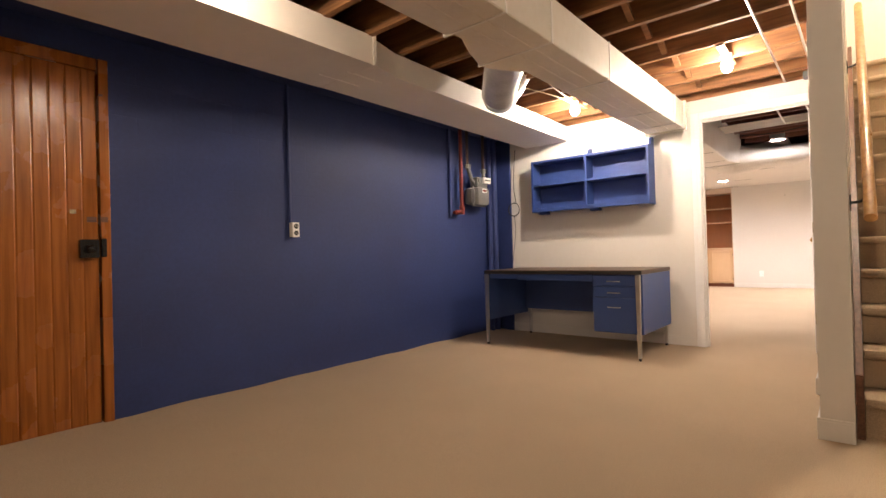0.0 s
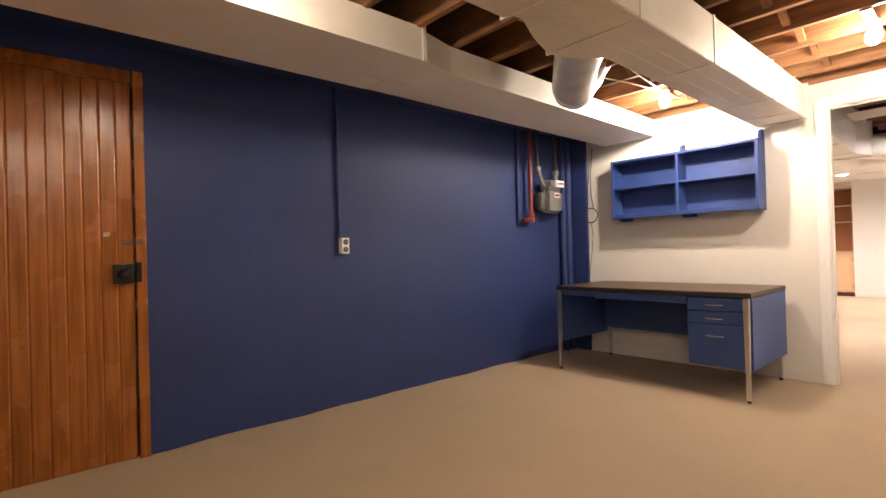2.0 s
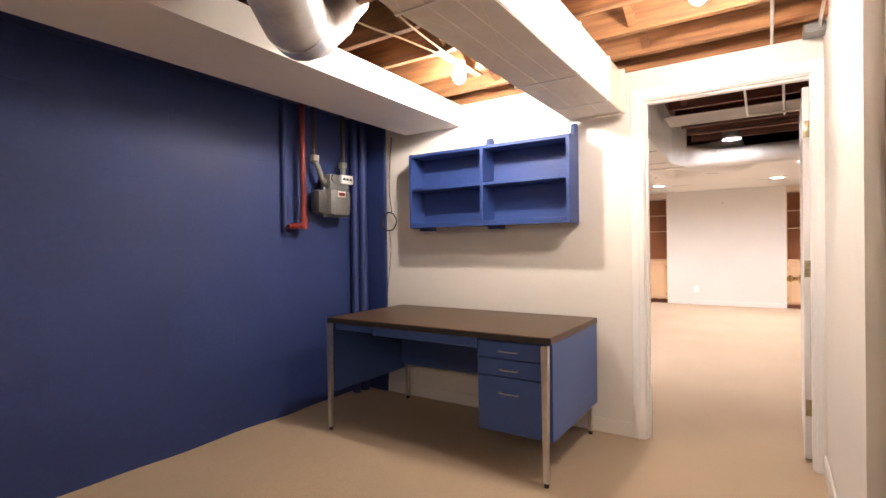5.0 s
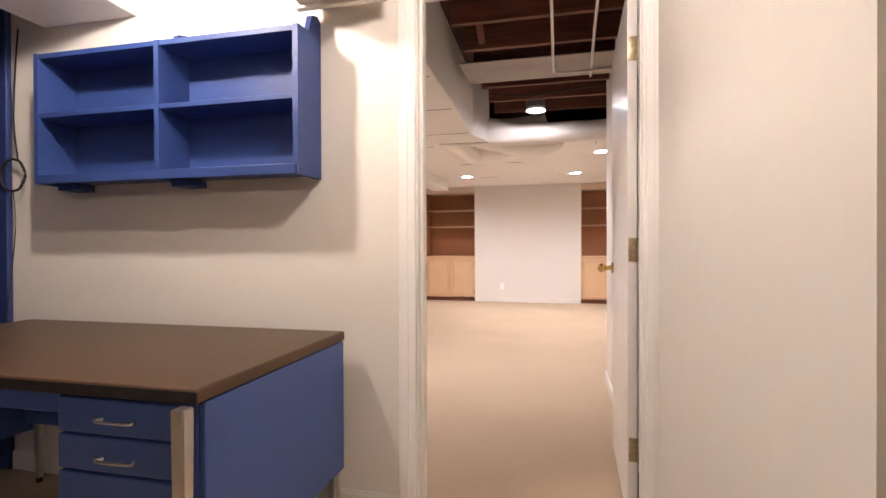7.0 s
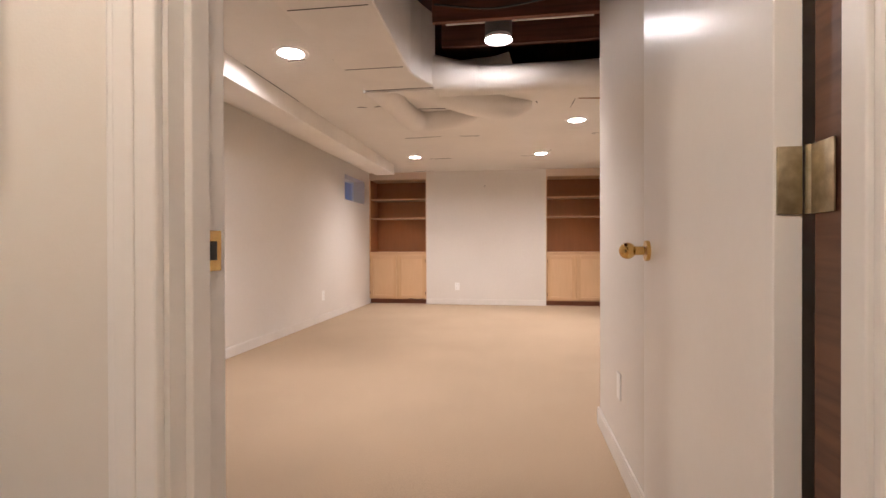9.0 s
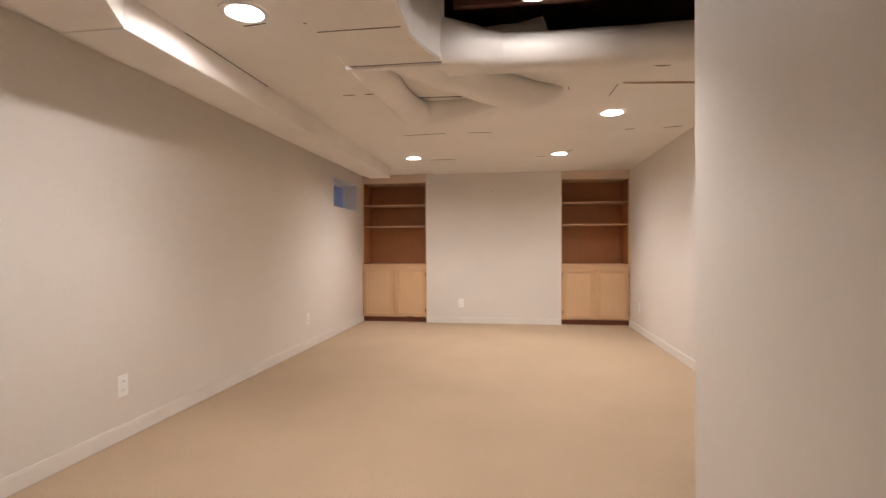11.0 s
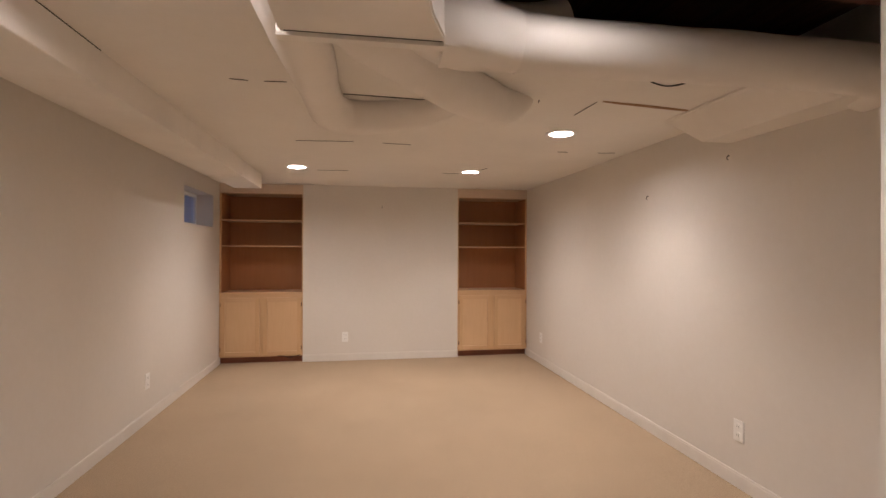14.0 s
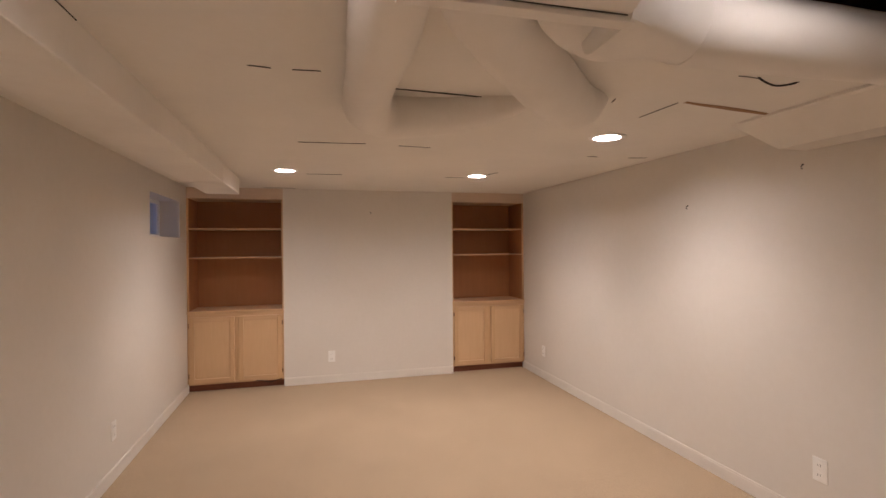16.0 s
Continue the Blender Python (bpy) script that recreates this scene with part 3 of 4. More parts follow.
tube(bm, [(-0.74, 0.0, 0.0), (-0.45, 0.01, 0.0), (0.2, 0.0, 0.0), (0.70, 0.01, 0.0), (0.88, 0.08, 0.0), (0.97, 0.22, 0.0)],
     [0.099, 0.098, 0.097, 0.097, 0.096, 0.095], n=28, steps=10, wobble=0.004)
part("wrap", bm, M_DUCTPAINT, pipe, smooth=True)
# crumpled flare from the boxed trunk to the round duct
bm = bmesh.new()
rings, n = [], 32
for i in range(9):
    f = i / 8
    x = -1.00 + 0.285 * f
    half_y, half_z = 0.128 - 0.027 * f, 0.122 - 0.021 * f
    power = 0.45 + 0.55 * min(1.0, f * 1.3)
    cy, cz = -0.085 + 0.085 * f, 0.012 * (1 - f)
    ring = []
    for j in range(n):
        a = 2 * math.pi * j / n
        c, d = math.cos(a), math.sin(a)
        crumple = 0.012 * noise.noise(Vector((x * 9, c * 2.2, d * 2.2))) * math.sin(math.pi * min(1.0, f + 0.12))
        ring.append(bm.verts.new((x + (0.012 * c if i == 0 else 0), cy + (half_y + crumple) * math.copysign(abs(c) ** power, c), cz + (half_z + crumple) * math.copysign(abs(d) ** power, d))))
    rings.append(ring)
for a, c in zip(rings, rings[1:]):
    for j in range(n):
        bm.faces.new((a[j], a[(j + 1) % n], c[(j + 1) % n], c[j]))
bm.faces.new(rings[0][::-1])
bm.faces.new(rings[-1])
bmesh.ops.recalc_face_normals(bm, faces=bm.faces)
part("flare", bm, M_DUCTPAINT, pipe, "crumpled white flare at the trunk duct", smooth=True)
bm = bmesh.new()
tube(bm, [(-0.722, 0.0, 0), (-0.712, 0.0, 0)], 0.1035, n=28, steps=1)
part("tape_seam", bm, M_DUCTPAINT, pipe, smooth=True)

corner_box = thing("corner_box", (1.0, 9.0, 2.05), "white angular duct box along the wall", "boxed duct")
bm = bmesh.new()
extrude_poly(bm, [(-0.05, 0.163), (0.065, 0.0), (0.258, 0.0), (0.258, 0.163)], "y", -0.42, 0.52)
for v in bm.verts:
    if v.co.y > 0.5 and v.co.z > 0.1:
        v.co.y += 0.17
        if v.co.x < 0.1:
            v.co.x -= 0.03
part("body", bm, M_DUCTPAINT, corner_box)
bm = bmesh.new()
extrude_poly(bm, [(-0.075, 0.152), (-0.045, 0.146), (-0.045, 0.166), (-0.075, 0.166)], "y", -0.1, 0.62)
part("edge_flange", bm, M_DUCTPAINT, corner_box)

legs = thing("wrapped_branch_duct", (-1.05, 9.2, 2.14), "set of wrapped white round ducts half sunk in the ceiling", "duct")
bm = bmesh.new()
tube(bm, [(-0.145, -0.89, 0.06), (-0.138, -0.79, 0.02), (-0.12, -0.64, 0.0), (-0.10, -0.35, 0.0), (-0.085, 0.15, 0.0), (-0.05, 0.38, 0.0), (0.06, 0.48, 0.008), (0.28, 0.47, 0.03), (0.50, 0.40, 0.065), (0.68, 0.33, 0.125)],
     [0.085, 0.092, 0.096, 0.096, 0.096, 0.10, 0.105, 0.10, 0.095, 0.085], n=22, steps=8, wobble=0.008)
part("straight_run", bm, M_DUCTPAINT, legs, smooth=True)
bm = bmesh.new()
tube(bm, [(0.02, -0.80, 0.020), (0.14, -0.58, 0.018), (0.36, -0.32, 0.005), (0.62, -0.04, -0.002), (0.82, 0.16, 0.015), (0.95, 0.28, 0.100)],
     [0.10, 0.108, 0.112, 0.110, 0.106, 0.095], n=22, steps=8, wobble=0.008)
part("slanting_run", bm, M_DUCTPAINT, legs, smooth=True)
bm = bmesh.new()
tube(bm, [(0.22, -0.86, 0.03), (0.34, -0.68, 0.028), (0.48, -0.58, 0.035), (0.66, -0.56, 0.06), (0.86, -0.58, 0.12)],
     [0.10, 0.115, 0.125, 0.115, 0.08], n=22, steps=8, wobble=0.008)
part("short_run", bm, M_DUCTPAINT, legs, smooth=True)

beam2 = thing("boxed_beam", (-2.27, 9.0, 2.06), "long white boxed duct along the window wall", "boxed duct")
bm = bmesh.new()
box(bm, -0.03, 0.26, -1.15, 3.46, 0.0, 0.157, bevel=0.006)
extrude_poly(bm, [(-0.03, -3.2), (0.42, -3.2), (0.42, -1.45), (0.262, -1.15), (-0.03, -1.15)], "z", 0.002, 0.157)
part("body", bm, M_DUCTPAINT, beam2)
seam("joint_strip", beam2, -0.033, 0.263, 2.55, 2.562, -0.003, 0.15)
seam("joint_strip", beam2, -0.033, 0.263, -1.15, -1.14, -0.003, 0.15)
seam("wall_strip", beam2, -0.06, -0.03, -3.2, 3.40, 0.02, 0.06)
seam("top_gap", beam2, 0.258, 0.2615, -0.75, 0.1, 0.150, 0.155, mat=M_SLOT)

# thin dark open seams and cracks in the ceiling
def crack(x0, y0, x1, y1, w=0.006, mat=M_SLOT):
    b = bmesh.new()
    n = 7
    pts = []
    for i in range(n):
        f = i / (n - 1)
        p = Vector((x0 + (x1 - x0) * f, y0 + (y1 - y0) * f, 0))
        p += Vector((noise.noise(p * 9), noise.noise(p * 9 + Vector((3, 1, 0))), 0)) * 0.006
        pts.append(p)
    d = Vector((x1 - x0, y1 - y0, 0)).normalized()
    s = Vector((-d.y, d.x, 0))
    lo = []
    for i, p in enumerate(pts):
        h = w * (0.25 + 0.75 * math.sin(math.pi * (0.08 + 0.84 * i / (n - 1)))) / 2
        lo.append((b.verts.new((*(p + s * h).xy, CZ - 0.003)), b.verts.new((*(p - s * h).xy, CZ - 0.003)),
                   b.verts.new((*(p - s * h).xy, CZ + 0.004)), b.verts.new((*(p + s * h).xy, CZ + 0.004))))
    for a, c in zip(lo, lo[1:]):
        for j in range(4):
            b.faces.new((a[j], a[(j + 1) % 4], c[(j + 1) % 4], c[j]))
    bmesh.ops.recalc_face_normals(b, faces=b.faces)
    return part("crack", b, mat, ceiling)


for ends in ((-1.575, 9.36, -1.49, 9.375), (-1.415, 9.37, -1.31, 9.365), (-1.43, 10.68, -1.01, 10.64), (-0.79, 10.655, -0.57, 10.675), (-1.39, 12.05, -1.08, 12.03),
             (-0.1, 12.02, 0.08, 12.01), (0.24, 11.76, 0.29, 11.63), (0.66, 10.74, 0.74, 10.73), (1.0, 10.72, 1.14, 10.69), (-1.85, 13.18, -1.52, 13.17),
             (0.02, 9.47, 0.0, 9.41), (0.32, 9.67, 0.33, 9.40)):
    crack(*ends)
crack(0.30, 9.03, 0.42, 9.035, 0.003)
for ends in ((-1.04, 9.50, -0.52, 9.535), (-0.50, 9.65, -0.45, 9.51), (-0.37, 9.13, -0.11, 9.37), (1.01, 9.48, 0.975, 9.06)):
    crack(*ends, 0.011)
crack(0.355, 9.385, 1.02, 9.475, 0.035, M_STRIP)
crack(-1.374, 8.243, -1.236, 8.219)
crack(-1.684, 8.231, -1.558, 8.215)

# ---- trim ----
def baseboard(name, pts, h=0.09, d=0.014):
    """Runs of skirting: (x0, y0, x1, y1) along a wall, standing off it."""
    b = bmesh.new()
    for x0, x1, y0, y1 in pts:
        box(b, x0, x1, y0, y1, 0.0, h - 0.012, bevel=0.002)
        if x1 - x0 < y1 - y0:
            box(b, x0 + 0.002, x1 - 0.002, y0, y1, h - 0.014, h, bevel=0.003)
        else:
            box(b, x0, x1, y0 + 0.002, y1 - 0.002, h - 0.014, h, bevel=0.003)
    return structure(name, b, M_BASE, "white painted wooden baseboard", "baseboard")


baseboard("baseboard_1", [(LX, LX + 0.014, DY1, 13.26)])
baseboard("baseboard_2", [(RX - 0.014, RX, 7.86, 13.26)])
baseboard("baseboard_3", [(-1.66, 0.31, EY - 0.014, EY)])
baseboard("baseboard_4", [(0.270, 0.284, 6.62, 7.874)])
baseboard("baseboard_5", [(-2.645, OX0 - 0.078, DY0 - 0.014, DY0)])
baseboard("baseboard_6", [(0.246, 0.26, 4.436, DY0 - 0.02), (0.246, 0.31, 4.436, 4.45), (0.296, 0.31, 3.6, 4.436), (0.296, 0.437, 3.586, 3.6)], h=0.1)
baseboard("baseboard_7", [(LX + 0.02, OX0 - 0.08, DY1, DY1 + 0.014)])
bm = bmesh.new()
for x0, x1 in ((OX0 - 0.078, OX0 - 0.006), (OX1 + 0.006, OX1 + 0.076)):
    box(bm, x0, x1, DY0 - 0.016, DY0, 0, OZ + 0.07, bevel=0.004)
    box(bm, x0 + 0.012, x1 - 0.03, DY0 - 0.019, DY0 - 0.014, 0, OZ + 0.06, bevel=0.003)
    s = 0.042 if x0 > 0 else 0.0
    box(bm, x0 + s, min(x1 + s, 0.283), DY1, DY1 + 0.016, 0, OZ + 0.07, bevel=0.004)
box(bm, OX0 - 0.006, OX1 + 0.006, DY0 - 0.015, DY0, OZ + 0.006, OZ + 0.07, bevel=0.004)
box(bm, OX0 - 0.006, OX1 + 0.006, DY1, DY1 + 0.015, OZ + 0.006, OZ + 0.07, bevel=0.004)
structure("trim_1", bm, M_TRIM, "white moulded door casing", "door casing")
bm = bmesh.new()
box(bm, OX0 - 0.02, OX0, DY0, DY1, 0, OZ + 0.02)
box(bm, OX1, OX1 + 0.055, DY0, DY0 + 0.042, 0, OZ + 0.02, bevel=0.002)
box(bm, OX0, OX1 + 0.036, DY0, DY1, OZ, OZ + 0.019)
box(bm, OX0, OX0 + 0.012, DY0 + 0.03, DY0 + 0.07, 0, OZ, bevel=0.002)
box(bm, OX0 + 0.012, OX1, DY0 + 0.03, DY0 + 0.07, OZ - 0.012, OZ, bevel=0.002)
structure("trim_2", bm, M_TRIM, "white door jamb with its stop", "door jamb")
# dark filler in the hinge gap: its deep shade is put into the colour
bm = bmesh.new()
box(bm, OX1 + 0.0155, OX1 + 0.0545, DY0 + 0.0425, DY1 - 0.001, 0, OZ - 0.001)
structure("trim_3", bm, M_STRINGER, "dark filler strip standing in for the shade of the hinge gap", "door jamb")
plate = thing("strike_plate", (OX0 + 0.001, DY1 - 0.03, 0.96), "small brass strike plate let into the door jamb", "strike plate")
bm = bmesh.new()
box(bm, 0, 0.002, -0.02, 0.02, -0.03, 0.03)
part("plate", bm, M_BRASS, plate)
block("latch_hole", M_SLOT, 0.002, 0.0032, -0.008, 0.008, -0.014, 0.014, parent=plate)

# ---- white door, folded back against the enclosure ----
door = new("door_1")
door.matrix_basis = pose(0.176, DY1 + 0.014, 0.012, 0, 0, 88.3)
tagged(door, "white flush door standing wide open with a brass knob", "door", kind="structure")
bm = bmesh.new()
box(bm, 0.003, 0.775, -0.036, 0.0, 0, 2.03, bevel=0.002)
part("door_leaf", bm, M_TRIM, door)
for z in (0.28, 1.04, 1.80):
    h = part("hinge", (lambda b: (box(b, -0.001, 0.0035, -0.034, -0.004, z - 0.045, z + 0.045, bevel=0.001), rod(b, (-0.006, -0.041, z - 0.045), (-0.006, -0.041, z + 0.045), 0.0065, n=10), box(b, -0.06, -0.004, -0.0412, -0.0385, z - 0.045, z + 0.045, bevel=0.0006), b)[-1])(bmesh.new()), M_HINGE, door, "dull brass butt hinge", smooth=True)
for s, y0 in ((1, 0.0), (-1, -0.036)):
    bm = bmesh.new()
    rod(bm, (0.715, y0, 0.94), (0.715, y0 + s * 0.010, 0.94), 0.028, n=24)
    rod(bm, (0.715, y0 + s * 0.012, 0.94), (0.715, y0 + s * 0.045, 0.94), 0.012, n=16)
    ball(bm, (0.715, y0 + s * 0.056, 0.94), 0.023, n=20)
    part("door_knob", bm, M_BRASS, door, "polished brass knob with its rose", smooth=True)

# ---- plank door in the blue wall ----
pdoor = new("door_2")
pdoor.matrix_basis = pose(BX, DA, 0.0)
tagged(pdoor, "closed varnished tongue-and-groove plank door with a black rim lock", "door", kind="structure")
W = DB - DA
n = 11
pw = W / n
for i in range(n):
    bm = bmesh.new()
    y0, y1 = i * pw, (i + 1) * pw
    extrude_poly(bm, [(-0.03, y0), (-0.03, y1), (0.002, y1), (0.006, y1 - 0.007), (0.006, y0 + 0.007), (0.002, y0)], "z", 0.012, DT - 0.004)
    part("plank", bm, M_DOORWOOD, pdoor)
for y0, y1, z1 in ((-0.06, -0.002, DT + 0.07), (W + 0.009, W + 0.06, DT + 0.07)):
    block("door_post", M_DOORWOOD, -0.04, 0.018, y0, y1, 0, z1, parent=pdoor, bevel=0.004)
block("door_head", M_DOORWOOD, -0.04, 0.016, -0.002, W + 0.003, DT, DT + 0.068, parent=pdoor, bevel=0.004)
# near-black strip behind the door's edge gap, painted as its shade
block("edge_gap_shade", M_SLOT, -0.04, -0.028, W - 0.001, W + 0.012, 0.0, DT, parent=pdoor)
block("threshold", M_STRINGER, -0.05, 0.0, 0, W, -0.01, 0.010, parent=pdoor)
lock = part("rim_lock", (lambda b: (box(b, 0.007, 0.045, W - 0.098, W - 0.006, 0.95, 1.055, bevel=0.006), b)[-1])(bmesh.new()), M_BLACK, pdoor, "black enamelled rim lock case")
bm = bmesh.new()
rod(bm, (0.045, W - 0.055, 1.0), (0.07, W - 0.055, 1.0), 0.012)
ball(bm, (0.082, W - 0.055, 1.0), 0.022)
part("turn_knob", bm, M_BLACK, lock, smooth=True)
block("keeper", M_BLACK, 0.018, 0.04, W + 0.006, W + 0.032, 0.955, 1.06, parent=pdoor, bevel=0.004)
block("keyhole_cover", M_HINGE, 0.006, 0.010, W - 0.135, W - 0.105, 1.20, 1.222, parent=pdoor, bevel=0.002)
block("bolt_scar", M_STRINGER, 0.006, 0.0075, W - 0.055, W - 0.008, 1.155, 1.185, parent=pdoor)
block("bolt_scar", M_STRINGER, 0.018, 0.0195, W + 0.008, W + 0.045, 1.155, 1.185, parent=pdoor)
block("latch_tab", M_STRINGER, 0.018, 0.024, W + 0.008, W + 0.03, 1.885, 1.895, parent=pdoor)

# ---- window recess ----
win = new("window_1")
win.matrix_basis = pose(LX - 0.20, (W0 + W1) / 2, WZ0)
tagged(win, "small high basement window with blue dusk behind the glass", "window", kind="structure")
hw, hh = (W1 - W0) / 2, WZ1 - WZ0
for nm, d in (("window_frame", (-0.03, 0.02, -hw, hw, 0, 0.035)), ("window_frame", (-0.03, 0.02, -hw, hw, hh - 0.035, hh)),
              ("window_frame", (-0.03, 0.02, -hw, -hw + 0.035, 0.035, hh - 0.035)), ("window_frame", (-0.03, 0.02, hw - 0.035, hw, 0.035, hh - 0.035)),
              ("mullion", (-0.03, 0.02, -0.015, 0.015, 0.035, hh - 0.035))):
    block(nm, M_TRIM, *d, parent=win, bevel=0.003)
for a, c in ((-hw + 0.035, -0.015), (0.015, hw - 0.035)):
    g = block("pane", M_PANE, -0.008, -0.003, a, c, 0.035, hh - 0.035, parent=win)
    g.visible_shadow = False
bm = bmesh.new()
box(bm, LX - 2.2, LX - 2.15, W0 - 2, W1 + 2, 0.5, 4.0)
M_DUSK = glow("dusk_sky", (0.15, 0.32, 0.80), 1.1)
structure("backdrop", bm, M_DUSK, "plain blue dusk outside the window", "backdrop")

# ---- staircase ----
stairs = new("staircase")
stairs.matrix_basis = pose(0.44, 3.73, 0)
tagged(stairs, "carpeted straight staircase going up beside the wall", "staircase", kind="structure")
RISE, RUN, SW = 0.19, 0.215, 0.98
for k in range(13):
    y = k * RUN
    bm = bmesh.new()
    box(bm, 0.032, SW, y, y + RUN + 0.03, k * RISE, (k + 1) * RISE - 0.004, bevel=0.004)
    box(bm, 0.032, SW, y - 0.028, y + RUN, (k + 1) * RISE - 0.045, (k + 1) * RISE, bevel=0.016)
    part("step", bm, M_CARPET, stairs)
bm = bmesh.new()
extrude_poly(bm, [(-0.05, 0), (0.06, 0.0), (13 * RUN, 12.6 * RISE), (13 * RUN, 14.2 * RISE), (0.12, 0.44), (-0.05, 0.30)], "x", 0.0, 0.03)
part("stringer", bm, M_STRINGER, stairs, "dark stained stringer board")
rail = thing("handrail", (0.44, 3.73, 0), "varnished oak handrail on brackets along the stair wall", "handrail")
bm = bmesh.new()
sl = RISE / RUN
tube(bm, [(0.075, -0.02, 1.03), (0.075, 0.9, 1.03 + 0.92 * sl), (0.075, 1.9, 1.03 + 1.92 * sl)], 0.025, n=14, steps=2)
part("rail", bm, M_RAIL, rail, smooth=True)
for y in (0.18, 1.3):
    bm = bmesh.new()
    z = 1.03 + (y + 0.02) * sl - 0.03
    tube(bm, [(0.0, y, z - 0.06), (0.05, y, z - 0.05), (0.075, y, z)], 0.007, n=8, steps=4)
    box(bm, 0.0, 0.006, y - 0.02, y + 0.02, z - 0.1, z - 0.02)
    part("bracket", bm, M_BLACK, rail, smooth=True)

# ---- bare bulbs ----
def bare_bulb(x, y, z, mat):
    t = thing("bare_bulb_lamp", (x, y, z), "lit bare bulb in a porcelain holder on a joist", "lamp", "bare bulbs")
    b = bmesh.new()
    top = JZ - z - 0.012
    rod(b, (0, 0, 0.05), (0, 0, 0.085), 0.03, 0.036, n=20)
    rod(b, (0, 0, 0.035), (0, 0, 0.055), 0.022, n=16)
    part("holder", b, M_PLASTIC, t, smooth=True)
    bar("stem", M_GALV, (0, 0, 0.08), (0, 0, top), 0.010, parent=t)
    block("mounting_board", M_JOIST, -0.025, 0.025, -0.24, 0.24, top, JZ - z, parent=t)
    b = bmesh.new()
    ball(b, (0, 0, 0), 0.037, 1.18, n=20)
    part("bulb", b, mat, t, "glowing warm bulb", smooth=True)


bare_bulb(-0.21, 4.67, 2.19, M_BULB)
bare_bulb(-1.49, 4.95, 2.197, M_BULB_DESK)
# next two bulbs are unseen, added to brighten the near end
bare_bulb(-1.45, 1.60, 2.19, M_BULB_FILL_DIM)
bare_bulb(0.5, 1.25, 2.19, M_BULB_FILL)
# unseen downlight added over the stairs to brighten them
downlight(0.95, 5.3, 4.5, lens=M_STAIRFILL, beam=15.0)

# ---- desk ----
desk = thing("desk", (-1.66, 5.18, 0), "blue painted steel office desk with a brown laminate top", "desk")
X0, X1, Y0, Y1 = -0.785, 0.770, -0.385, 0.425
block("desktop", M_LAMINATE, X0, X1, Y0, Y1, 0.702, 0.738, parent=desk, bevel=0.006)
block("top_edge_strip", M_RUBBER, X0 - 0.002, X1 + 0.002, Y0 - 0.002, Y0 + 0.004, 0.706, 0.733, parent=desk)
for sx, sy in ((-1, -1), (1, -1), (-1, 1), (1, 1)):
    bm = bmesh.new()
    cx, cy = sx * (X1 - (0.022 if sy < 0 else 0.045)), sy * (Y1 - 0.022)
    a, c = 0.018, 0.013
    va = [bm.verts.new((cx + i * c, cy + j * c, 0.02)) for i, j in ((-1, -1), (1, -1), (1, 1), (-1, 1))]
    vb = [bm.verts.new((cx + i * a, cy + j * a, 0.70)) for i, j in ((-1, -1), (1, -1), (1, 1), (-1, 1))]
    bm.faces.new(va[::-1])
    bm.faces.new(vb)
    for i in range(4):
        bm.faces.new((va[i], va[(i + 1) % 4], vb[(i + 1) % 4], vb[i]))
    bmesh.ops.bevel(bm, geom=bm.edges[:], offset=0.003, segments=2, affect="EDGES")
    leg = part("leg", bm, M_STEEL, desk, "tapered brushed steel leg")
    bm = bmesh.new()
    rod(bm, (cx, cy, 0.0), (cx, cy, 0.022), 0.013, 0.011, n=14)
    part("foot", bm, M_RUBBER, leg, smooth=True)
PX0, PX1 = 0.345, X1 - 0.022
ped = block("pedestal", M_BLUE, PX0, PX1, Y0 + 0.03, Y1 - 0.03, 0.205, 0.70, parent=desk, bevel=0.004)
block("side_panel", M_BLUE, X1 - 0.021, X1 - 0.0035, Y0 + 0.034, Y1 - 0.004, 0.205, 0.70, parent=desk, bevel=0.003)
for z0, z1, hz in ((0.605, 0.692, 0.645), (0.512, 0.598, 0.548), (0.215, 0.505, 0.425)):
    d = block("drawer_front", M_BLUE, PX0 + 0.004, PX1 - 0.018, Y0 + 0.014, Y0 + 0.034, z0, z1, parent=desk, bevel=0.004)
    bm = bmesh.new()
    cx = (PX0 + PX1) / 2 - 0.01
    tube(bm, [(cx - 0.046, Y0 + 0.014, hz), (cx - 0.052, Y0 - 0.004, hz), (cx, Y0 - 0.007, hz), (cx + 0.052, Y0 - 0.004, hz), (cx + 0.046, Y0 + 0.014, hz)], 0.004, n=8, steps=5)
    part("pull", bm, M_STEEL, d, "thin chrome pull", smooth=True)
block("pencil_drawer", M_BLUE, -0.42, PX0 - 0.006, Y0 + 0.03, Y0 + 0.42, 0.642, 0.70, parent=desk, bevel=0.004)
block("modesty_panel", M_BLUE, X0 + 0.03, PX0, Y1 - 0.06, Y1 - 0.045, 0.28, 0.70, parent=desk, bevel=0.003)
block("end_panel", M_BLUE, X0 + 0.0045, X0 + 0.022, Y0 + 0.034, Y1 - 0.004, 0.235, 0.70, parent=desk, bevel=0.003)
block("apron", M_BLUE, X0 + 0.04, -0.425, Y0 + 0.03, Y0 + 0.045, 0.655, 0.70, parent=desk, bevel=0.003)

# ---- wall shelf ----
sh = thing("wall_shelf", (-1.645, DY0, 1.34), "blue painted wooden wall shelf with four empty compartments", "shelf")
D = 0.185
hwid = 0.615
block("back_panel", M_SHELFBLUE, -hwid, hwid, -0.014, -0.002, 0.02, 0.56, parent=sh)
for nm, z0, z1 in (("bottom_board", 0.012, 0.034), ("middle_board", 0.282, 0.302), ("top_board", 0.535, 0.557)):
    for xa, xb in ((-hwid + 0.011, -0.011), (0.011, hwid - 0.011)):
        block(nm, M_SHELFBLUE, xa, xb, -D + 0.003, -0.014, z0, z1, parent=sh, bevel=0.002)
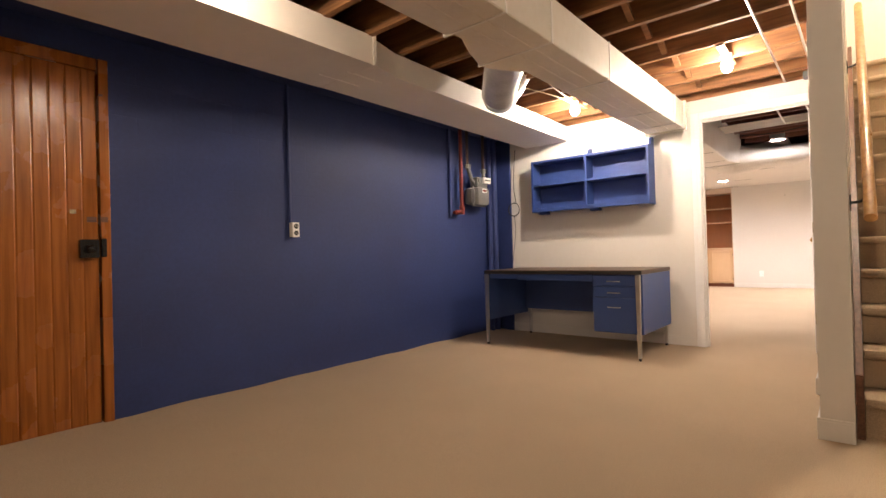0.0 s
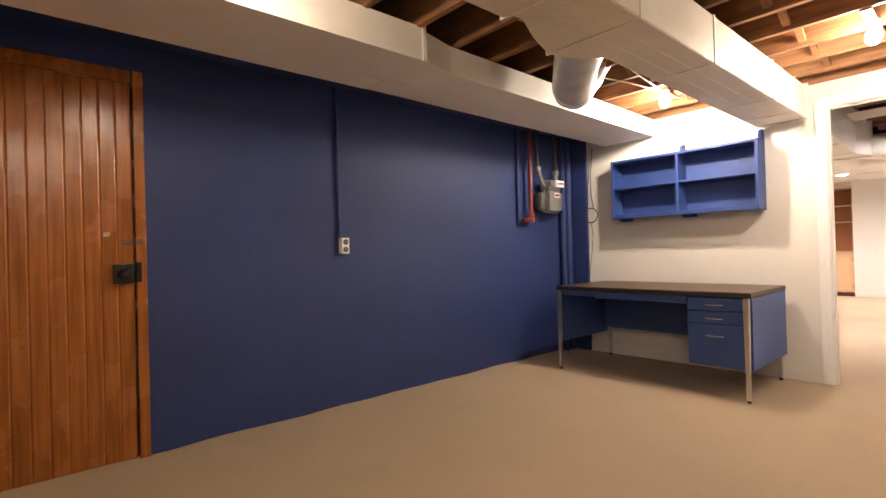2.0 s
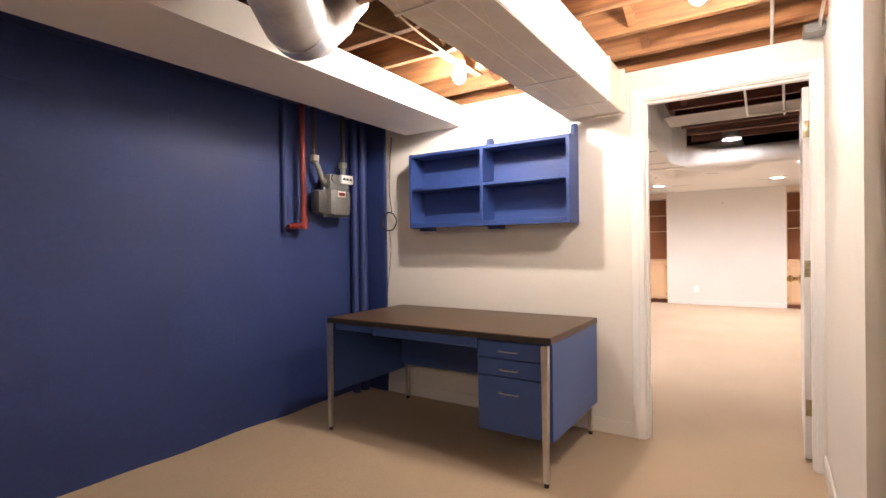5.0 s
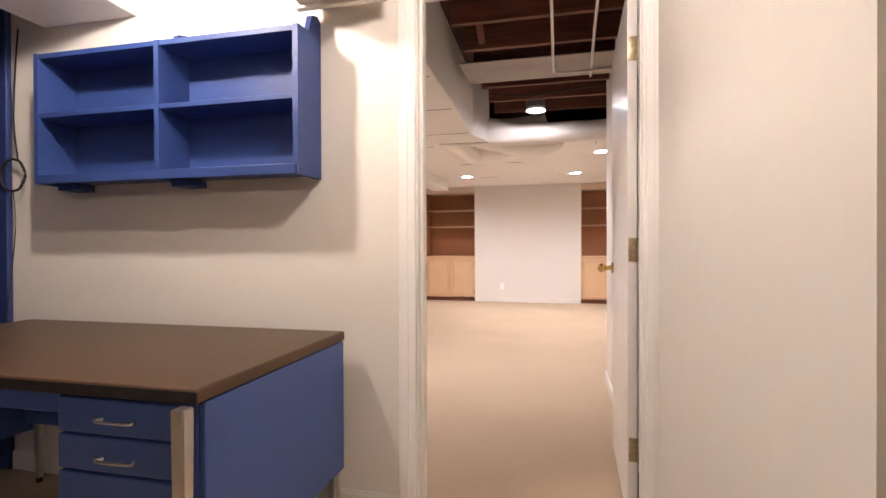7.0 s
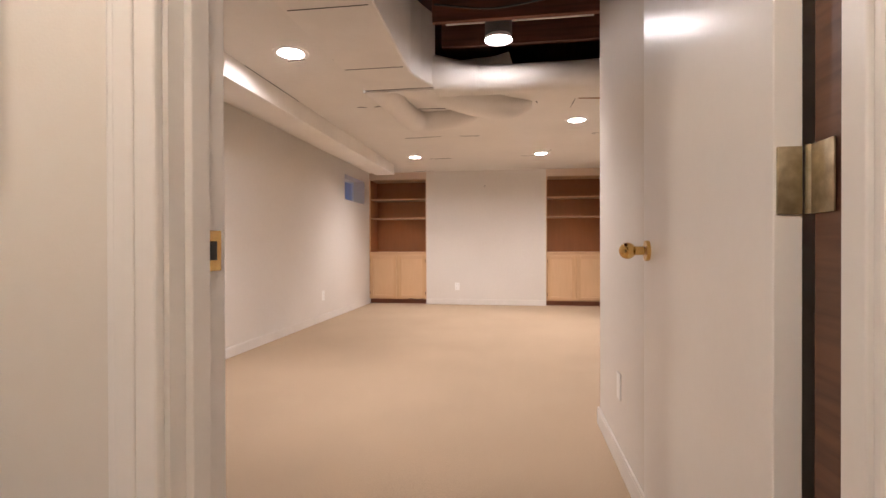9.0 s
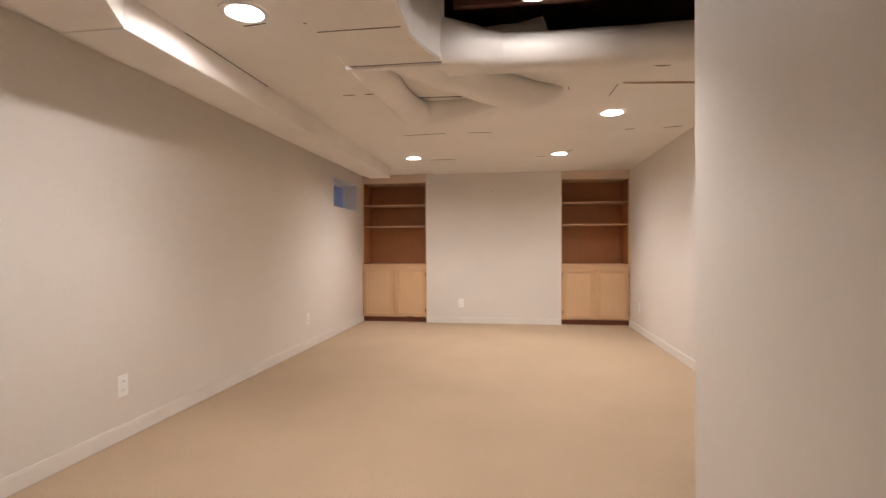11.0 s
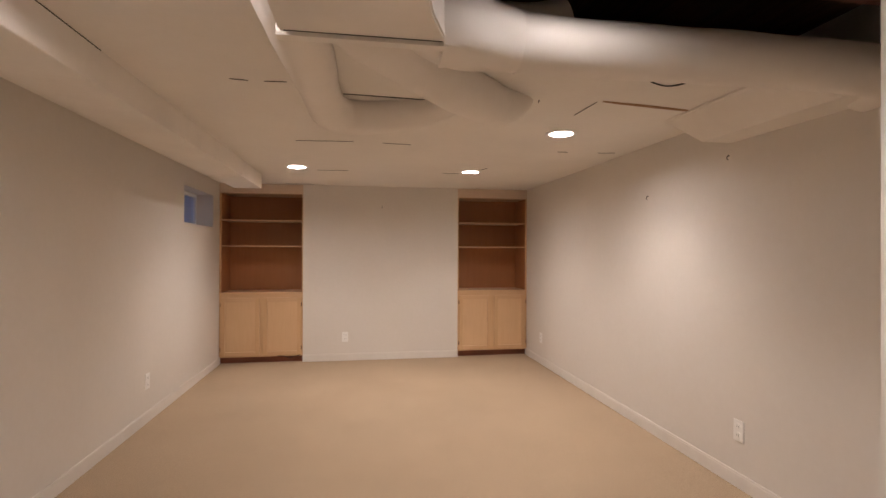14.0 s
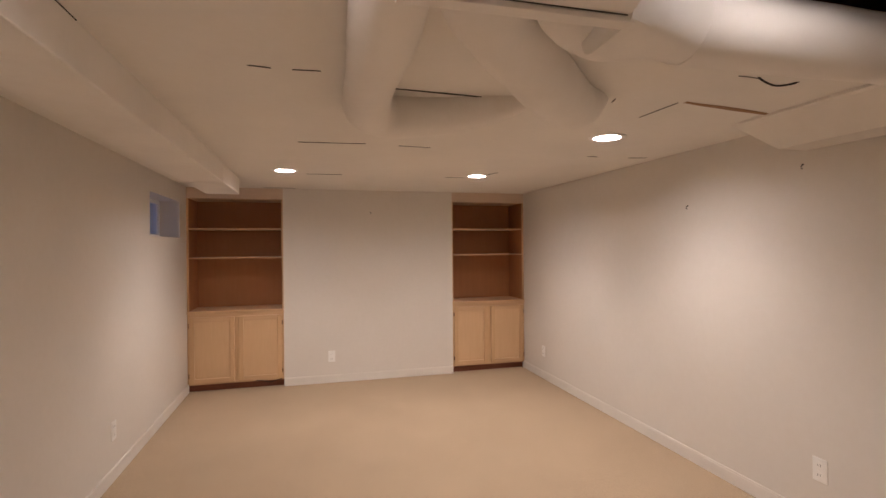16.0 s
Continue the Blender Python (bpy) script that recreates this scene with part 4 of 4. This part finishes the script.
for x, zt in ((-hwid, 0.575), (0.0, 0.60), (hwid, 0.615)):
    bm = bmesh.new()
    pts = [(-D, 0.0), (-0.002, 0.0), (-0.002, zt + 0.02), (-0.03, zt + 0.035), (-0.075, zt + 0.02), (-0.10, 0.565), (-D, 0.558)] if x >= 0 else [(-D, 0.0), (-0.002, 0.0), (-0.002, 0.575), (-D, 0.558)]
    extrude_poly(bm, pts, "x", x - 0.011, x + 0.011)
    part("upright", bm, M_SHELFBLUE, sh)
block("front_lip", M_SHELFBLUE, -hwid, hwid, -D - 0.006, -D + 0.002, 0.0, 0.038, parent=sh, bevel=0.002)
for x in (-0.54, 0.05):
    block("hanging_cleat", M_SHELFBLUE, x - 0.04, x + 0.05, -0.12, -0.02, -0.022, 0.008, parent=sh, bevel=0.003)

# ---- gas meter and pipes on the blue wall ----
meter = thing("gas_meter", (BX + 0.12, 5.17, 1.44), "grey cast gas meter hung between two pipes", "gas meter")
bm = bmesh.new()
box(bm, -0.09, 0.055, -0.075, 0.15, 0.0, 0.215, bevel=0.045)
part("body", bm, M_METER, meter, smooth=True)
# side away from the bulb, its shade painted in as darker grey
bm = bmesh.new()
box(bm, -0.095, 0.02, -0.165, -0.06, 0.01, 0.20, bevel=0.045)
part("side_pan", bm, M_METERSHADE, meter, "rounded side pan, its shade put into a darker grey", smooth=True)
bm = bmesh.new()
box(bm, -0.03, -0.018, -0.083, 0.158, -0.006, 0.222, bevel=0.005)
part("seam_flange", bm, M_METER, meter, smooth=True)
bm = bmesh.new()
box(bm, -0.075, 0.035, -0.065, 0.14, 0.20, 0.32, bevel=0.022)
part("valve_head", bm, M_METER, meter, smooth=True)
bm = bmesh.new()
rod(bm, (0.03, -0.02, 0.285), (0.045, -0.02, 0.285), 0.032, n=18)
part("cap", bm, M_METER, meter, smooth=True)
block("dial_plate", M_DIALWHITE, 0.036, 0.062, 0.03, 0.155, 0.252, 0.318, parent=meter, bevel=0.004)
for i in range(3):
    block("dial_bar", M_SLOT, 0.062, 0.0632, 0.045 + i * 0.035, 0.069 + i * 0.035, 0.277, 0.295, parent=meter)
block("serial_plate", M_DIALWHITE, 0.0545, 0.0562, -0.005, 0.075, 0.145, 0.19, parent=meter)
block("serial_bar", M_RED, 0.0562, 0.0572, 0.002, 0.068, 0.155, 0.18, parent=meter)
bm = bmesh.new()
rod(bm, (-0.02, 0.125, 0.30), (-0.02, 0.125, 0.43), 0.02, n=14)
rod(bm, (-0.02, 0.125, 0.385), (-0.02, 0.125, 0.425), 0.034, n=8)
part("union", bm, M_UNION, meter, "weathered pale swivel nut", smooth=True)
bm = bmesh.new()
tube(bm, [(-0.02, -0.165, 0.44), (-0.02, -0.155, 0.40), (-0.02, -0.115, 0.33), (-0.02, -0.095, 0.28), (-0.02, -0.05, 0.25)], 0.021, n=12, steps=5)
rod(bm, (-0.02, -0.166, 0.40), (-0.02, -0.162, 0.445), 0.033, n=8)
part("inlet_swivel", bm, M_UNION, meter, "weathered pale bent swivel", smooth=True)


def wall_pipe(points, r, mat, label, fittings=()):
    t = thing("pipe", (BX, 0, 0), label, "pipe")
    b = bmesh.new()
    tube(b, points, r, n=12, steps=5)
    part("run", b, mat, t, smooth=True)
    for p, q, rr in fittings:
        b = bmesh.new()
        rod(b, p, q, rr, n=14)
        part("fitting", b, mat, t, smooth=True)
    return t


wall_pipe([(0.10, 5.0, 2.27), (0.10, 5.0, 1.885)], 0.017, M_PIPE, "dark gas pipe dropping into the meter")
wall_pipe([(0.10, 5.295, 2.27), (0.10, 5.295, 1.86)], 0.017, M_PIPE, "dark gas pipe rising from the meter")
wall_pipe([(0.08, 4.91, 2.27), (0.08, 4.91, 1.6), (0.08, 4.91, 1.39)], 0.021, M_RED, "red painted iron pipe ending in an elbow",
          [((0.08, 4.91, 1.34), (0.08, 4.91, 1.43), 0.029), ((0.08, 4.91, 1.365), (0.08, 4.80, 1.355), 0.024), ((0.08, 4.81, 1.357), (0.08, 4.775, 1.353), 0.018)])
wall_pipe([(0.02, 4.79, 2.27), (0.02, 4.79, 1.31)], 0.017, M_BLUEWALL, "blue painted pipe on the blue wall")
wall_pipe([(0.05, 5.475, 2.27), (0.05, 5.475, 0.0)], 0.030, M_BLUEWALL, "blue painted drain pipe down to the floor")
wall_pipe([(0.05, 5.575, 2.27), (0.05, 5.575, 0.0)], 0.038, M_BLUEWALL, "thick blue painted pipe in the corner")
wall_pipe([(0.015, 2.835, 2.27), (0.015, 2.835, 1.19)], 0.011, M_BLUEWALL, "blue painted cable conduit down to an outlet")


def outlet(x, y, z, rz, surface=False, label="ivory duplex wall outlet"):
    t = thing("wall_outlet", (x, y, z), label, "outlet", "wall outlets", rz)
    if surface:
        block("back_box", M_PLASTIC, -0.028, 0.028, -0.045, 0, -0.056, 0.056, parent=t, bevel=0.004)
        y0 = -0.045
    else:
        y0 = 0.0
    pw, ph = (0.030, 0.056) if surface else (0.039, 0.063)
    block("cover_plate", M_PLATE, -pw, pw, y0 - 0.006, y0, -ph, ph, parent=t, bevel=0.002)
    for dz in (-0.026, 0.026):
        b = bmesh.new()
        rod(b, (0, y0 - 0.005, dz), (0, y0 - 0.009, dz), 0.019, n=18)
        s = part("socket", b, M_SLOT if surface else M_PLATE, t, smooth=True)
        for dx in (-0.007, 0.007):
            block("slot", M_METER if not surface else M_PLASTIC, dx - 0.0012, dx + 0.0012, y0 - 0.0096, y0 - 0.0088, dz - 0.006, dz + 0.006, parent=s)
    return t


outlet(BX, 2.862, 1.135, 90, True, "surface-mounted white outlet with dark sockets on the blue wall")
outlet(LX, 8.565, 0.315, 90)
outlet(RX, 9.455, 0.335, -90)
outlet(RX, 12.7, 0.32, -90)
outlet(-1.14, EY, 0.30, 0)
outlet(LX, 11.2, 0.33, 90)


def blank_plate(x, y, z, rz):
    t = thing("switch_plate", (x, y, z), "plain white blanking plate on the wall", "wall plate", "", rz)
    block("plate", M_PLATE, -0.036, 0.036, -0.006, 0, -0.058, 0.058, parent=t, bevel=0.002)


blank_plate(0.284, 7.35, 0.35, -90)

for x, y, z, rz in ((RX, 9.54, 1.965, 0), (RX, 10.40, 1.81, 0), (-0.68, EY, 1.95, 90)):
    t = thing("picture_hook", (x, y, z), "small dark picture hook in the cream wall", "hook", "picture hooks", rz)
    bm = bmesh.new()
    tube(bm, [(0, 0, 0.012), (-0.012, 0, 0.006), (-0.014, 0, -0.006), (-0.006, 0, -0.012)], 0.0025, n=8, steps=3)
    rod(bm, (0.0, 0, 0.012), (-0.004, 0, 0.012), 0.005, n=10)
    part("hook", bm, M_SLOT, t, smooth=True)

# coil of black cable and its lead by the shelf
coil = thing("cable_coil", (-2.59, DY0 - 0.04, 1.41), "loop of thin black cable hung on the wall", "cable")
bm = bmesh.new()
loop = [(0.075 * math.cos(a * math.pi / 6), -0.004 * (a % 2), 0.075 * math.sin(a * math.pi / 6)) for a in range(3, 17)]
tube(bm, loop, 0.006, n=8, steps=3)
part("loop", bm, M_RUBBER, coil, smooth=True)
bm = bmesh.new()
tube(bm, [(0.0, 0, -0.07), (0.012, 0, -0.25), (-0.02, 0, -0.5), (-0.035, -0.01, -0.68)], 0.0025, n=6, steps=5)
part("lead", bm, M_RUBBER, coil, smooth=True)
bm = bmesh.new()
tube(bm, [(0.03, 0, 0.07), (0.0, 0.005, 0.25), (0.01, 0.006, 0.50), (0.03, 0.006, 0.69)], 0.004, n=6, steps=5)
part("upper_lead", bm, M_RUBBER, coil, "thin black cable up the wall", smooth=True)

# conduits and wires under the joists
def service(name, pts, r, mat, label, cat):
    b = bmesh.new()
    tube(b, pts, r, n=8, steps=6)
    return tagged(part(name, b, mat, smooth=True), label, cat)


service("conduit", [(0.03, 2.6, JZ - 0.012), (0.035, 4.2, JZ - 0.012), (0.04, 5.66, JZ - 0.012)], 0.0075, M_STEEL, "thin steel conduit strapped under the joists", "conduit")
service("conduit", [(0.21, 2.9, JZ - 0.012), (0.22, 4.2, JZ - 0.012), (0.23, 5.3, JZ - 0.012), (0.235, 5.55, JZ - 0.03)], 0.0075, M_STEEL, "thin steel conduit bending down by the wall", "conduit")
service("cable", [(-1.5, 3.0, JZ + 0.05), (-1.35, 3.8, JZ - 0.006), (-1.4, 4.4, JZ - 0.03), (-1.48, 4.9, JZ - 0.005)], 0.005, M_CABLE, "pale flexible cable sagging to a lamp", "cable")
service("cable", [(-1.42, 3.1, JZ + 0.05), (-1.6, 4.0, JZ - 0.008), (-1.52, 4.5, JZ - 0.02), (-1.48, 4.92, JZ - 0.005)], 0.005, M_CABLE, "pale flexible cable sagging to a lamp", "cable")
block_ = block("junction_box", M_METER, 0.17, 0.27, 5.5, 5.6, JZ - 0.045, JZ, bevel=0.004)
tagged(block_, "dark steel junction box on the last joist", "junction box")
service("conduit", [(-0.11, 5.85, JZ - 0.03), (-0.11, 6.6, JZ - 0.03), (-0.112, 7.20, JZ - 0.03), (-0.09, 7.27, JZ - 0.03), (0.0, 7.285, JZ - 0.03), (0.28, 7.285, JZ - 0.03)], 0.0085, M_STEEL, "thin steel conduit with a bend under the open joists", "conduit")
service("conduit", [(0.10, 5.85, JZ - 0.014), (0.115, 6.6, JZ - 0.014), (0.14, 7.45, JZ - 0.014)], 0.0085, M_STEEL, "thin steel conduit under the open joists", "conduit")
service("cable", [(-0.6, 7.72, JZ - 0.005), (-0.3, 7.78, JZ - 0.02), (0.0, 7.74, JZ - 0.008), (0.26, 7.66, JZ - 0.012)], 0.006, M_RUBBER, "dark cable slung across the joists", "cable")
ob = block("sheet_metal_panning", M_PANNING, -0.72, 0.28, 7.03, 7.44, JZ - 0.008, JZ, bevel=0.002)
tagged(ob, "grey sheet panning panel fixed between joists", "panel")
service("cable_loop", [(0.38, 9.01, CZ + 0.02), (0.41, 9.03, CZ - 0.004), (0.51, 9.05, CZ - 0.018), (0.60, 9.04, CZ - 0.004), (0.64, 9.02, CZ + 0.02)], 0.004, M_RUBBER, "loop of black cable hanging out of the ceiling", "cable")


# ---- built-in bookcases ----
def bookcase(x0, x1, label):
    yf = EY + 0.012
    w = x1 - x0
    c = thing("built_in_bookcase", (x0, yf, 0), label, "bookcase", "built-in bookcases")
    dp = 0.44
    block("toe_kick", M_KICK, 0.004, w - 0.004, 0.05, 0.07, 0.0, 0.075, parent=c)
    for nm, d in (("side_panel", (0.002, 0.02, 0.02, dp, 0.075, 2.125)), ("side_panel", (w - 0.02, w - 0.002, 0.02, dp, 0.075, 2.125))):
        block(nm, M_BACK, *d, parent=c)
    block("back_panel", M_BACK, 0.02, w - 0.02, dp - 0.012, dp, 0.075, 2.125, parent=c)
    block("bottom_board", M_MAPLE_X, 0.02, w - 0.02, 0.02, dp - 0.012, 0.075, 0.093, parent=c)
    block("counter", M_MAPLE_X, 0.0, w, -0.016, dp - 0.012, 0.845, 0.872, parent=c, bevel=0.004)
    for z in (1.445, 1.765):
        block("shelf", M_MAPLE_X, 0.02, w - 0.02, 0.02, dp - 0.012, z - 0.008, z + 0.007, parent=c, bevel=0.002)
    block("top_board", M_MAPLE_X, 0.02, w - 0.02, 0.02, dp - 0.012, 2.095, 2.115, parent=c)
    for nm, d in (("stile", (0.0, 0.028, 0.0, 0.02, 0.075, 0.845)), ("stile", (w - 0.028, w, 0.0, 0.02, 0.075, 0.845)),
                  ("stile", (w / 2 - 0.03, w / 2 + 0.03, 0.0, 0.019, 0.10, 0.80)),
                  ("stile", (0.0, 0.018, 0.0, 0.02, 0.872, 2.095)), ("stile", (w - 0.018, w, 0.0, 0.02, 0.872, 2.095))):
        block(nm, M_MAPLE, *d, parent=c, bevel=0.0015)
    for nm, d in (("rail", (0.028, w - 0.028, 0.0, 0.0195, 0.80, 0.845)), ("rail", (0.028, w - 0.028, 0.0, 0.0195, 0.075, 0.10)), ("head_rail", (0.0, w, -0.002, 0.02, 2.095, 2.213))):
        block(nm, M_HEADRAIL if nm == "head_rail" else M_MAPLE_X, *d, parent=c, bevel=0.0015)
    for k in range(2):
        a = 0.02 + k * (w / 2 + 0.001)
        b_ = a + w / 2 - 0.041
        z0, z1 = 0.093, 0.806
        d = block("cabinet_door", M_PANEL, a + 0.045, b_ - 0.045, -0.006, -0.002, z0 + 0.045, z1 - 0.045, parent=c)
        tagged(d, "pale maple panel door")
        for dims, mm in (((a, a + 0.05, -0.022, -0.001, z0, z1), M_MAPLE), ((b_ - 0.05, b_, -0.022, -0.001, z0, z1), M_MAPLE),
                         ((a + 0.05, b_ - 0.05, -0.0215, -0.001, z1 - 0.05, z1), M_MAPLE_X), ((a + 0.05, b_ - 0.05, -0.0215, -0.001, z0, z0 + 0.05), M_MAPLE_X)):
            block("door_frame", mm, *dims, parent=d, bevel=0.003)
        hx = a - 0.006 if k == 0 else b_
        for z in (0.18, 0.72):
            block("hinge", M_STRINGER, hx - 0.001, hx + 0.007, -0.023, -0.002, z - 0.022, z + 0.022, parent=d)


bookcase(LX, -1.66, "built-in maple bookcase over a cabinet, beside the window wall")
bookcase(0.31, RX, "built-in maple bookcase over a cabinet, empty shelves")
wire = thing("loose_wire", (-1.86, EY - 0.02, 0.0), "short black wire hanging out under a cabinet door", "wire")
bm = bmesh.new()
tube(bm, [(-0.10, 0.02, 0.085), (-0.03, -0.01, 0.086), (0.05, -0.02, 0.07), (0.12, -0.01, 0.082), (0.17, 0.02, 0.088)], 0.004, n=8, steps=5)
part("strand", bm, M_RUBBER, wire, smooth=True)
